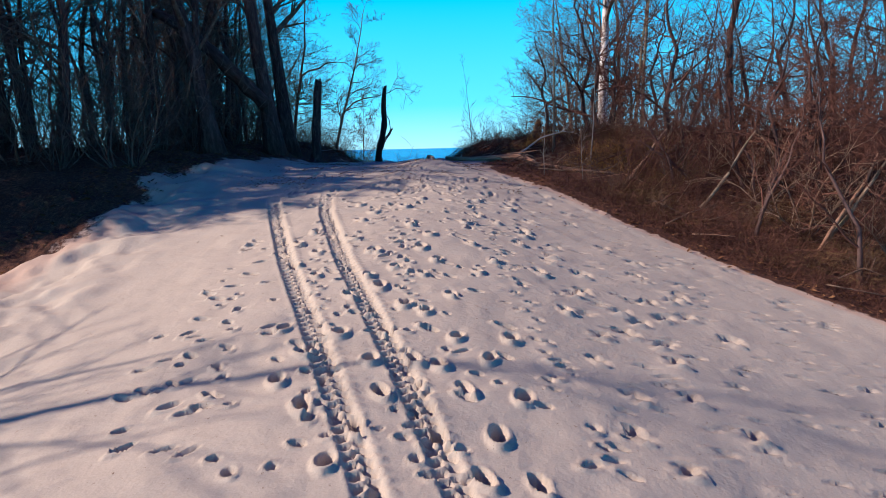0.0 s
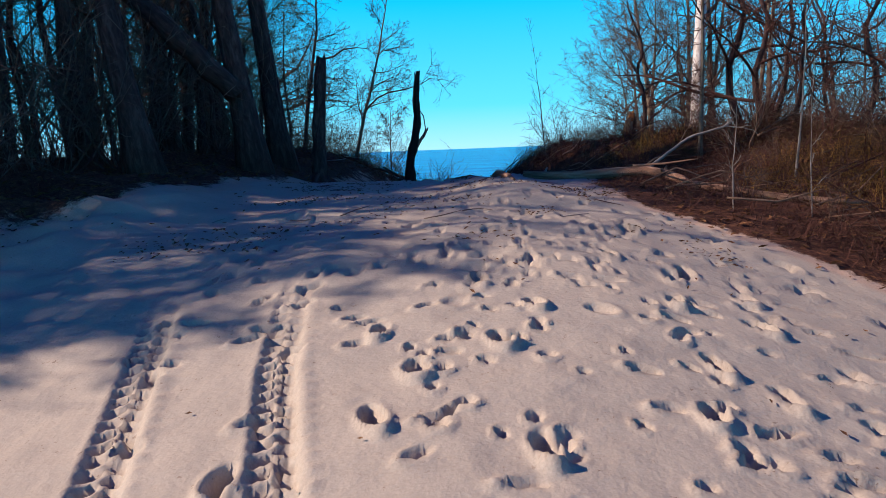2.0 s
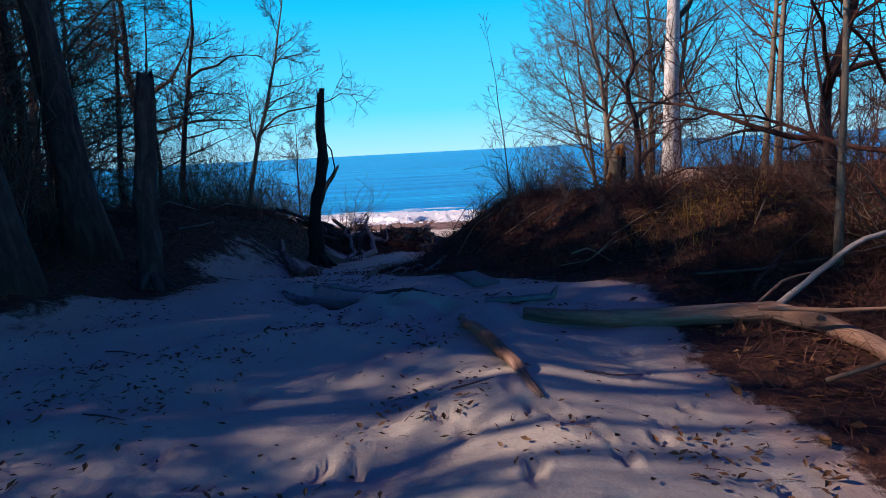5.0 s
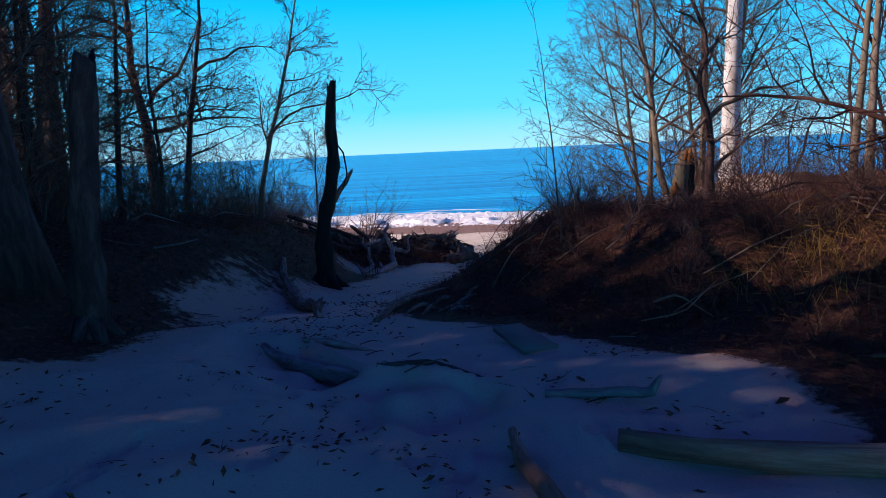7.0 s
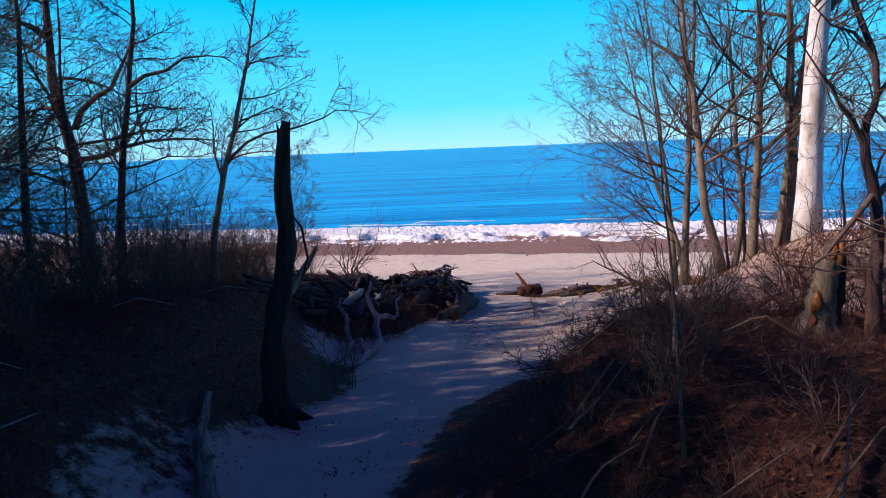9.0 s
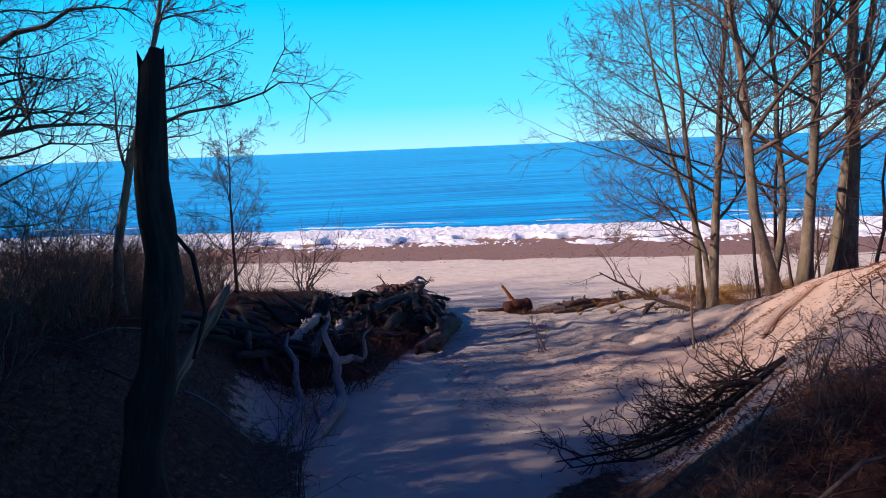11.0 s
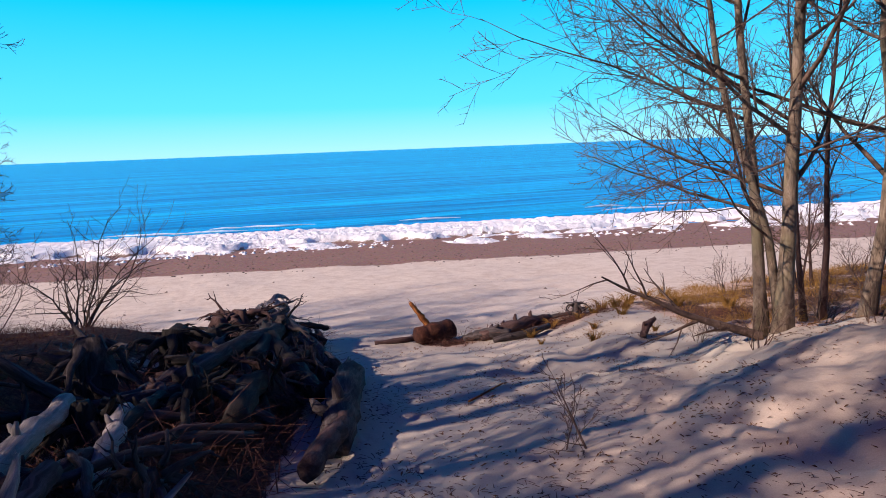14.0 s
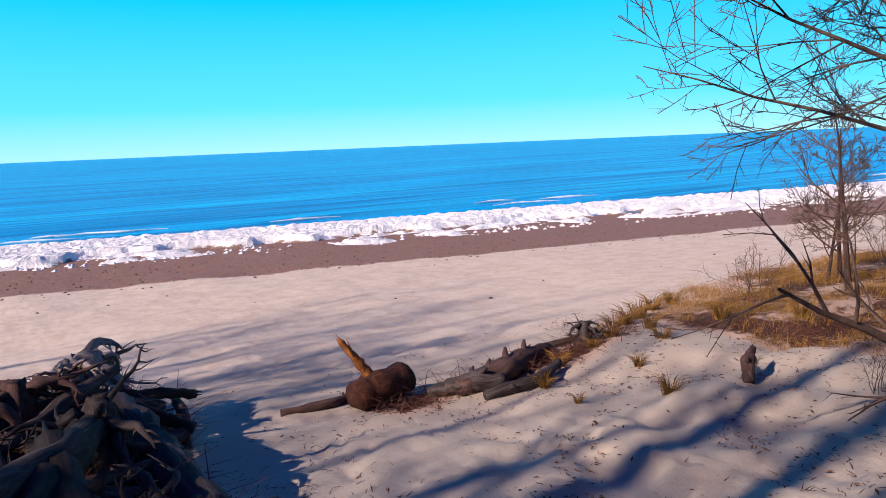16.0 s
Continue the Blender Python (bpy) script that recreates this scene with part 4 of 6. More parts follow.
bare_tree("bare_tree", place_at(11.4, 49.3), "bare grey-barked tree with a kinked stem", [(11.5, .14, leaned([(.19, .33), (.37, .42), (.43, .1), (.6, .08), (1, -.4)], RIGHT12))], BARK_GREY, TWIG, 30, limbs=17, kids=[0, 8, 6, 4, 0], first=.26, limb_len=.48, wide=(.8, 1.3))
bare_tree("bare_tree", place_at(13.0, 51.8), "two thin dark bare stems in the dune grass", [(9.5, .085, leaned([(.2, .05), (.5, -.05), (1, .3)], RIGHT12)), (9, .07, leaned([(.25, -.3), (.6, -.5), (1, -.8)], RIGHT12))], BARK_DARK, TWIG, 36, limbs=11, kids=[0, 8, 6, 4, 0], first=.3, limb_len=.36, wide=(.8, 1.3))
bare_tree("bare_tree", place_at(10.4, 35.9), "slim reddish bare tree on the hill", [(11, .12, leaned([(.5, .1), (1, .5)])), (11, .11, leaned([(.5, .35), (1, .9)]))], BARK_GREY, TWIG_RED, 31, limbs=9, first=.3, limb_len=.34)
t1 = bare_tree("bare_tree", place_at(-6.0, 25.2), "massive dark trunk in deep shade with a heavy broken limb", [(13, .33, leaned([(.3, -.5), (1, -1.8)]))], BARK_DARK, TWIG, 32, limbs=11, first=.35, limb_len=.4)
part("broken_limb", log_mesh([(-0.3, -0.2, 1.9), (-1.4, -1.0, 3.2), (-3.0, -0.2, 4.6), (-4.3, 0.4, 5.3)], [.26, .24, .2, .15], 71, 9), BARK_DARK, t1)
bare_tree("bare_tree", place_at(-6.1, 28.0), "massive dark leaning trunk in deep shade", [(13, .32, leaned([(.3, -.4), (1, -1.3)]))], BARK_DARK, TWIG, 33, limbs=12, first=.33, limb_len=.4)
bare_tree("bare_tree", place_at(-7.6, 22.4), "dark forked tree trunk in deep shade", [(12, .28, leaned([(.3, -.6), (1, -2.6)])), (11, .17, leaned([(.3, -.1), (1, .3)]))], BARK_DARK, TWIG, 34, limbs=11, first=.3, limb_len=.4)

# three trees added far left to cast the trunk shadows on the sand
bare_tree("bare_tree", place_at(-16.2, 44.3), "massive bare tree added for its broad trunk shadow", [(18, .5, [(.4, -.2, -.1), (.7, .3, -.3), (1, .6, -.6)])], BARK_DARK, TWIG, 37, limbs=8, kids=[0, 4, 4, 3, 0], first=.45, limb_len=.34, wide=(.7, 1.25))
bare_tree("bare_tree", place_at(-20.4, 52.9), "tall forked bare tree added out of view for its shadow", [(20, .34, [(.5, .3, -.2), (1, .5, -2.0)]), (19, .27, [(.5, -.2, .5), (1, .2, 1.1)])], BARK_DARK, TWIG, 38, limbs=10, kids=[0, 7, 6, 3, 0], first=.4, limb_len=.3, wide=(.7, 1.2))
bare_tree("bare_tree", place_at(-16.4, 49.3), "tall twin-trunked bare tree added for its crossing shadows", [(24, .42, [(.3, .2, .0), (.6, .3, .6), (1, .5, 2.4)]), (22, .36, [(.3, -.2, 1.0), (.6, .1, 1.7), (1, .8, 2.0)])], BARK_DARK, TWIG, 39, limbs=6, kids=[0, 4, 4, 2, 0], first=.55, limb_len=.24, wide=(.6, 1.1), limb_r=(.4, .6))
# thin saplings
SAP = dict(wander=0.09, up=0.06, tip=0.004, kids=[0, 4, 3, 0, 0])
bare_tree("sapling", place_at(1.5, 30.2), "thin dead sapling on the sand bank", [(3.7, .021, leaned([(.5, -.15), (1, -.35)]))], TWIG, TWIG, 41, limbs=8, first=.12, top=3, spec=SAP, limb_len=.22, category="sapling")
bare_tree("sapling", place_at(3.95, 23.4), "tall thin greenish sapling in the brush", [(7.5, .05, leaned([(.5, 0), (1, -.1)]))], BARK_GREY, TWIG_RED, 42, limbs=12, first=.3, top=3, spec=SAP, limb_len=.2, category="sapling")
bare_tree("sapling", place_at(6.2, 43.9), "thin bare sapling on the sandy slope", [(2.6, .03, leaned([(.5, -.1), (1, -.2)]))], BARK_GREY, TWIG_RED, 43, limbs=7, first=.2, top=3, spec=SAP, limb_len=.28, category="sapling")
bare_tree("sapling", place_at(3.5, 46.95), "small leafless sapling rooted in the sand", [(1.35, .022, leaned([(.5, -.3), (1, -.6)])), (.9, .014, leaned([(.5, .1), (1, .25)]))], TWIG, TWIG, 44, limbs=11, first=.08, top=3, spec=SAP, limb_len=.42, category="sapling")
bare_tree("sapling", place_at(4.6, 20.6), "thin pale sapling at the edge of the sand", [(3.2, .025, leaned([(.5, .1), (1, .1)]))], BARK_BIRCH, TWIG_RED, 45, limbs=8, first=.2, top=3, spec=SAP, limb_len=.28, category="sapling")

bare_tree("sapling", place_at(2.95, 18.9), "thin pale sapling at the edge of the sand", [(1.9, .014, leaned([(.5, -.03), (1, .02)]))], BARK_BIRCH, BARK_BIRCH, 46, limbs=5, first=.3, top=2, spec=SAP, limb_len=.2, category="sapling")
bare_tree("sapling", place_at(4.0, 18.7), "thin pale sapling at the edge of the sand", [(2.1, .014, leaned([(.5, -.06), (1, -.1)]))], BARK_BIRCH, BARK_BIRCH, 47, limbs=5, first=.3, top=2, spec=SAP, limb_len=.2, category="sapling")

# ---- woodland behind, built once and repeated ----
rngw = random.Random(77)
KIDS = [0, 6, 4, 3, 0]
wood = []
for i, (h, r, bm_, tw, lab) in enumerate(((11, .13, BARK_DARK, TWIG, "slim dark bare woodland tree"), (9.5, .10, BARK_RED, TWIG_RED, "slim red-brown bare woodland tree with reddish twigs"), (12.5, .17, BARK_DARK, TWIG, "tall dark bare woodland tree"), (8, .08, BARK_RED, TWIG_RED, "young bare woodland tree with reddish twigs"))):
    x, y = ((-13, 20), (16, 28), (-18, 30), (14, 24))[i]
    wood.append(bare_tree("bare_tree", place_at(x, y), lab, [(h, r * .9, [(.3, rngw.uniform(-.3, .3), rngw.uniform(-.3, .3)), (.6, rngw.uniform(-.9, .9), rngw.uniform(-.6, .6)), (1, rngw.uniform(-1.8, 1.8), rngw.uniform(-1.5, 1.5))])], bm_, tw, 60 + i, limbs=15, first=.2, limb_len=.4, wide=(.75, 1.35), limb_r=(.28, .5), group="woodland trees", kids=KIDS if i in (0, 2) else [0, 6, 5, 3, 0], fine=True, wob=.05 if i in (0, 2) else .09, spec=SPEC if i in (0, 2) else GNARLED))

wood.append(bare_tree("bare_tree", place_at(-10.2, 44.6), "bare tree with level spreading limbs and fine twigs", [(9.5, .10, [(.3, .1, .1), (.6, -.1, .2), (1, .2, .1)])], BARK_DARK, TWIG, 66, limbs=20, first=.14, limb_len=.5, group="woodland trees", kids=[0, 8, 6, 4, 0], fine=True, wide=(.95, 1.45), limb_r=(.3, .5)))
for x, y, s in ((-15.6, 49.8, 1.25), (-12.4, 42.6, 1.1), (-14.6, 53.4, .8)):
    copy_thing(wood[4], pose(x, y, gz(x, y), 0, 0, 83 * x + 40 * y) @ Matrix.Diagonal((s, s, s, 1)))


NEEDLE = bark("dark_needles", (0.014, 0.010, 0.009), (0.046, 0.030, 0.022), (0.105, 0.07, 0.048), 4, 1.0, bump=0.1, along=False)


def conifer(place, label, seed, h, r, spread, first=.08):
    """A shaggy dark conifer: drooping boughs with many small sprays."""
    rng = random.Random(seed)
    ob = thing("conifer", place, label, "tree", "dark conifers")
    trunk, crown, spray = Acc(), Acc(), Acc()
    pts = stem_curve((0, 0, -.2), [(1, rng.uniform(-.5, .5), rng.uniform(-.5, .5))], h, rng)
    trunk.tube(pts, [r * (1 - .9 * i / 10) for i in range(11)], 8, rough=.1, rng=rng)
    for k in range(int(h * 7)):
        t = first + (1 - first) * rng.random() ** .85
        q = pts[min(int(t * 10), 9)].lerp(pts[min(int(t * 10) + 1, 10)], t * 10 - int(t * 10))
        a = rng.uniform(0, 6.28)
        L = spread * (1.1 - t) ** .55 * rng.uniform(.55, 1.15) + .2
        d = Vector((math.cos(a), math.sin(a), rng.uniform(-.1, .25)))
        b1, b2 = q + d * L * .55, q + d * L + Vector((0, 0, -.18 * L))
        crown.tube([q, b1, b2], [.03, .018, .005], 3, cap=False)
        for j in range(int(9 + L * 15)):
            u = rng.uniform(.2, 1.05)
            p = (q.lerp(b1, u / .55) if u < .55 else b1.lerp(b2, (u - .55) / .45)) + Vector((rng.uniform(-1, 1), rng.uniform(-1, 1), rng.uniform(-.8, .4))) * .22
            e1 = Vector((rng.uniform(-1, 1), rng.uniform(-1, 1), rng.uniform(-.7, .3))) * rng.uniform(.12, .26)
            e2 = perp(e1.normalized(), rng) * rng.uniform(.05, .1)
            n0 = len(spray.v)
            spray.v += [tuple(p), tuple(p + e1 * .5 + e2), tuple(p + e1), tuple(p + e1 * .5 - e2)]
            spray.f.append((n0, n0 + 1, n0 + 2, n0 + 3))
    part("trunk", trunk, BARK_DARK, ob)
    tagged(part("branchwork", crown, BARK_DARK, ob), kind="stuff")
    tagged(part("foliage", spray, NEEDLE, ob), kind="stuff")
    return ob


# both conifers stand out of view and serve only as shade casters
con = [conifer(place_at(-16.0, 14.6), "shaggy dark conifer added out of view to shade the sand", 71, 6.5, .14, 1.4), conifer(place_at(-20.8, 24.6), "tall shaggy dark conifer added out of view to shade the sand", 72, 15, .24, 2.4, .12)]


def plant(src, x, y, s):
    copy_thing(src, pose(x, y, gz(x, y), 0, 0, 61 * x) @ Matrix.Diagonal((s, s, s, 1)))


# unseen conifers added west of the clearing; their heights set the sand's shade
for k in range(17):
    x, y = -17.6 - 1.9 * (k % 2) + .3 * math.sin(5 * k), 13.4 + .42 * k
    plant(con[1], x, y, (.72 if y < 16.6 else .575 if y < 18.6 else .62) + .04 * (k % 3))
for k in range(14):
    x, y = -19.0 - 2.2 * (k % 2) - .12 * k, 20.2 + .38 * k
    plant(con[1], x, y, (.75 if k < 2 else .82 if k < 4 else .93 if k == 4 else 1.03 if k < 8 else .85 if 8 < k < 12 else 1.0) + .04 * (k % 3))
for k in range(37):
    x, y = -21.8 - 2.4 * (k % 2) - .25 * k, 25.3 + .58 * k
    # gap left so that sun reaches the snag's prong
    if k not in (15, 16, 17):
        plant(con[1], x, y, (1.04 if k < 3 else .99 if 3 < k < 6 else 1.07 if k < 15 else 1.1 if k < 20 else 1.02 if k < 24 else 1.17 if 25 < k < 33 else 1.11) + .06 * (k % 3))


def scatter(n, box, ok, gap, seed):
    r = random.Random(seed)
    out = []
    for _ in range(n * 40):
        x, y = r.uniform(box[0], box[1]), r.uniform(box[2], box[3])
        if ok(x, y) and all((x - a) ** 2 + (y - b) ** 2 > gap * gap for a, b in out):
            out.append((x, y))
            if len(out) == n:
                break
    return out


left_spots = scatter(32, (-36, -8.2, 15, 64), lambda x, y: x < np.interp(y, [15, 24, 34, 44, 62], [-9.5, -8.2, -9.0, -16, -17]), 1.6, 5)
right_spots = scatter(60, (7, 38, 15, 56), lambda x, y: x > np.interp(y, [15, 22, 30, 36, 44, 50], [11, 9.5, 8.5, 12.5, 14, 15]), 1.5, 6)
left_spots += scatter(26, (-30, -8.4, 19, 39), lambda x, y: -.72 * (y + 3) < x < np.interp(y, [15, 24, 34, 43], [-10.8, -9.4, -10.2, -12]), 1.3, 15)
for x, y, s in ((-12.4, 17.8, .8), (-10.5, 19.0, .85)):
    copy_thing(wood[2], pose(x, y, gz(x, y), 0, 0, 40 * x) @ Matrix.Diagonal((s, s, s, 1)))
# unseen trees set far west to throw shadows over the beach
for x, y, s in ((-23, 58.7, 1.65), (-26, 60.7, 1.7), (-21.5, 57.4, 1.4), (-23.8, 59.7, 1.5), (-27.5, 58.1, 1.7)):
    copy_thing(wood[2], pose(x, y, gz(x, y), 0, 0, 40 * x) @ Matrix.Diagonal((s, s, s, 1)))
# unseen trees beside the start, added for the shadow lines across the tracks
for x, y, s, k in ((-14.6, 5.3, 1.05, 2), (-16.8, 3.9, .95, 0)):
    copy_thing(wood[k], pose(x, y, gz(x, y), 0, 0, 50 * x) @ Matrix.Diagonal((s, s, s, 1)))
# tall bare trees added out of view; their crowns dapple the sand
for x, y, s in ((-15.2, 15.6, 1.15), (-20.5, 17.0, 1.4), (-15.8, 18.0, 1.2), (-21.5, 18.8, 1.5), (-16.8, 19.6, 1.25), (-17.4, 21.3, 1.3)):
    copy_thing(wood[2], pose(x, y, gz(x, y), 0, 0, 70 * x) @ Matrix.Diagonal((s, s, s, 1)))
# tall trees added out of view for the shadow streaks on the beach
for x, y, s in ((-22.5, 60.4, 1.45), (-25, 61.3, 1.6), (-24, 62.4, 1.6), (-27, 63.0, 1.75), (-26, 60.0, 1.6)):
    copy_thing(wood[2], pose(x, y, gz(x, y), 0, 0, 40 * x) @ Matrix.Diagonal((s, s, s, 1)))
left_spots += [(-9.6, 31.0), (-11.2, 33.8), (-12.4, 38.5), (-14.2, 41.0), (-8.8, 30.0)]
for x, y, s in ((-10.2, 36.4, 1.1), (-14.5, 45.2, 1.2), (-12.0, 33.0, 1.1), (-13.5, 36.0, 1.15), (-11.5, 38.8, 1.0), (-15.0, 34.5, 1.2), (-13.8, 31.0, 1.05)):
    copy_thing(wood[4], pose(x, y, gz(x, y), 0, 0, 57 * x + 31 * y) @ Matrix.Diagonal((s, s, s, 1)))
for x, y in left_spots:
    if 19.3 < y < 23.4 and x > -30 or y > 44 and x > -.64 * (y - 24.5) - 1.5:
        continue
    src = wood[rngw.choice((0, 2, 0, 1, 2))]
    copy_thing(src, pose(x, y, gz(x, y), 0, 0, rngw.uniform(0, 360)) @ Matrix.Diagonal((*[rngw.uniform(.95, 1.5)] * 3, 1)))
for x, y in right_spots:
    src = wood[rngw.choice((1, 3, 1, 3, 0))]
    copy_thing(src, pose(x, y, gz(x, y), 0, 0, rngw.uniform(0, 360)) @ Matrix.Diagonal((*[rngw.uniform(.85, 1.25)] * 3, 1)))

def edge_r(x, y):
    return np.interp(y, [0, 9, 10.9, 13.5, 16.2, 18.0, 19, 21.7, 23.2, 24.2, 25.3, 27.1, 28.2, 30, 33.5, 35, 36, 38, 41, 43], [12, 9, 7.9, 5.8, 3.8, 2.7, 1.9, 1.8, 2.3, 2.4, 1.6, .6, .1, -.3, .4, 1.6, 4.4, 7, 9, 12])


def edge_l(x, y):
    return np.interp(y, [0, 11.5, 15.5, 20, 24, 26, 28, 31, 33.5, 36, 40, 44, 48, 55, 60.5], [-12, -8.6, -7.4, -6.8, -6.1, -5.5, -5.2, -5.2, -4.8, -3.9, -4.1, -5, -5.4, -4.4, -3.6])


shr = [shrub_thing("shrub", place_at(6.5, 18.5), "tangled leafless thicket of reddish stems", 81, 11, 2.6, 1.0, TWIG_RED, "thicket shrubs", (0, 6, 4, 0)),
       shrub_thing("shrub", place_at(-8.6, 19.0), "tangled leafless thicket of dark stems", 82, 11, 2.4, .9, TWIG, "thicket shrubs", (0, 6, 4, 0)),
       shrub_thing("shrub", place_at(1.9, 31.4), "low bare twiggy bush on the hill", 83, 9, 1.7, .8, TWIG, "thicket shrubs", (0, 6, 4, 0)),
       shrub_thing("shrub", place_at(8.6, 15.5), "sprawling leafless bush of pale brown branches", 86, 7, 3.0, 1.6, TWIG_PALE, "thicket shrubs", (0, 7, 4, 0), r=.026)]
for x, y in scatter(58, (2.5, 20, 11, 41), lambda x, y: x > np.interp(y, [11, 14, 17, 22, 26, 30, 38, 41], [10, 7.6, 5.4, 4.4, 4.6, 4.2, 5, 8]) and not (2.4 < x < 5.6 and 27.5 < y < 33.6), 1.0, 8):
    copy_thing(shr[rngw.choice((0, 0, 2))], pose(x, y, gz(x, y), 0, 0, rngw.uniform(0, 360)) @ Matrix.Diagonal((*[rngw.uniform(.6, 1.15)] * 3, 1)))
for x, y in scatter(46, (-20, -5, 14, 60), lambda x, y: x < np.interp(y, [16, 20, 27, 33, 40, 50, 60], [-8.6, -7.6, -6.5, -5.2, -5.2, -6, -6]), 1.1, 9):
    copy_thing(shr[rngw.choice((1, 1, 2))], pose(x, y, gz(x, y), 0, 0, rngw.uniform(0, 360)) @ Matrix.Diagonal((*[rngw.uniform(.5, 1.0) * (1.0 if y > 40 or x > -7.5 else 1.8)] * 3, 1)))
for x, y in scatter(26, (2.4, 9.5, 22.5, 36), lambda x, y: x > np.interp(y, [22, 25, 28, 31, 36], [4.2, 4.6, 2.8, 2.4, 2.6]) and not (2.4 < x < 5.6 and 27.5 < y < 33.6), .8, 18):
    copy_thing(shr[rngw.choice((0, 2, 2))], pose(x, y, gz(x, y), 0, 0, rngw.uniform(0, 360)) @ Matrix.Diagonal((*[rngw.uniform(.35, .7)] * 3, 1)))
for x, y, s in ((2.6, 33.2, .8), (1.2, 33.6, .6), (3.2, 34.2, .9), (.9, 31.3, .5), (8.6, 49.2, .8), (10.3, 48.2, .9), (11.8, 50.5, .8), (13.5, 52, .8), (9.2, 51.4, .5)):
    copy_thing(shr[2], pose(x, y, gz(x, y), 0, 0, rngw.uniform(0, 360)) @ Matrix.Diagonal((s, s, s, 1)))
for x, y in scatter(26, (-17, -4.6, 40, 60), lambda x, y: x < np.interp(y, [40, 47, 54, 60], [-5.4, -5.6, -5.2, -5.8]), 1.0, 16):
    copy_thing(shr[rngw.choice((1, 2))], pose(x, y, gz(x, y), 0, 0, rngw.uniform(0, 360)) @ Matrix.Diagonal((*[rngw.uniform(.9, 1.7)] * 3, 1)))
for x, y in scatter(20, (-12, -4.8, 35, 47), lambda x, y: x < np.interp(y, [35, 40, 47], [-5.2, -5.0, -5.4]), .9, 19):
    copy_thing(shr[rngw.choice((1, 2))], pose(x, y, gz(x, y), 0, 0, rngw.uniform(0, 360)) @ Matrix.Diagonal((*[rngw.uniform(.6, 1.1)] * 3, 1)))
for x, y in scatter(22, (3, 10, 10.5, 22), lambda x, y: .6 < x - edge_r(x, y) < 3.5, .7, 21):
    copy_thing(shr[rngw.choice((0, 2))], pose(x, y, gz(x, y), 0, 0, rngw.uniform(0, 360)) @ Matrix.Diagonal((*[rngw.uniform(.3, .6)] * 3, 1)))
for x, y in scatter(24, (-10.5, -5.4, 47, 59.5), lambda x, y: x < -5.4 - .25 * (59.5 - y), .7, 29):
    copy_thing(shr[1], pose(x, y, gz(x, y), 0, 0, rngw.uniform(0, 360)) @ Matrix.Diagonal((*[rngw.uniform(.9, 1.35)] * 3, 1)))
for x, y, sc in ((2.1, 34.2, .42), (2.8, 34.6, .5), (3.4, 34.4, .45), (4.0, 34.8, .55), (4.6, 34.4, .5), (5.2, 34.8, .6), (3.0, 33.9, .4), (5.8, 34.3, .6)):
    copy_thing(shr[2], pose(x, y, gz(x, y), 0, 0, 97 * x) @ Matrix.Diagonal((sc, sc, sc * 1.2, 1)))
for x, y in scatter(34, (-16, -5.6, 38, 50), lambda x, y: x < np.interp(y, [38, 43, 47, 50], [-6.4, -6.0, -7.4, -8.0]) and x > -.62 * (y - 20) - 2, .85, 31):
    copy_thing(shr[1], pose(x, y, gz(x, y), 0, 0, rngw.uniform(0, 360)) @ Matrix.Diagonal((*[rngw.uniform(1.0, 1.55)] * 3, 1)))
gnarl = [bare_tree("bare_tree", place_at(8.4, 17.6), "small crooked dark tree in the thicket", [(5.2, .085, [(.25, .35, .1), (.5, .1, .3), (.75, .6, .1), (1, .5, .5)]), (4.2, .06, [(.3, -.4, .2), (.6, -.5, .4), (1, -1.1, .3)])], BARK_DARK, TWIG_RED, 67, limbs=11, first=.16, limb_len=.5, group="thicket trees", kids=[0, 6, 5, 3, 0], fine=True, wide=(.7, 1.4), limb_r=(.35, .6), wob=.12, spec=GNARLED),
         bare_tree("bare_tree", place_at(7.2, 15.2), "crooked leaning sapling in the thicket", [(3.8, .05, [(.3, .3, -.1), (.6, .9, .1), (1, 1.2, .3)])], BARK_RED, TWIG_RED, 68, limbs=12, first=.2, limb_len=.5, group="thicket trees", kids=[0, 6, 5, 3, 0], fine=True, wide=(.7, 1.4), limb_r=(.35, .6), wob=.12, spec=GNARLED)]
for i, (x, y) in enumerate(scatter(24, (5.5, 14, 12, 27), lambda x, y: x > edge_r(x, y) + 2.0, 1.1, 27)):
    copy_thing(gnarl[i % 2], pose(x, y, gz(x, y), 0, 0, rngw.uniform(0, 360)) @ Matrix.Diagonal((*[rngw.uniform(.75, 1.25)] * 3, 1)))
for x, y in scatter(22, (4.5, 12.5, 10.5, 24), lambda x, y: x > edge_r(x, y) + 1.0, .75, 22):
    copy_thing(shr[rngw.choice((0, 3, 3, 0))], pose(x, y, gz(x, y), 0, 0, rngw.uniform(0, 360)) @ Matrix.Diagonal((*[rngw.uniform(.55, 1.05)] * 3, 1)))
for x, y in scatter(20, (.2, 4.2, 26, 35), lambda x, y: x > np.interp(y, [26, 28, 30, 33, 35], [2.6, 1.2, .6, .8, 1.8]), .7, 23):
    copy_thing(shr[rngw.choice((2, 2))], pose(x, y, gz(x, y), 0, 0, rngw.uniform(0, 360)) @ Matrix.Diagonal((*[rngw.uniform(.25, .55)] * 3, 1)))
for x, y in scatter(11, (-12.5, -6.6, 18.5, 29), lambda x, y: x < np.interp(y, [18, 22, 29], [-8.8, -7.6, -7.0]), 1.2, 24):
    copy_thing(shr[1], pose(x, y, gz(x, y), 0, 0, rngw.uniform(0, 360)) @ Matrix.Diagonal((*[rngw.uniform(1.4, 2.1)] * 3, 1)))
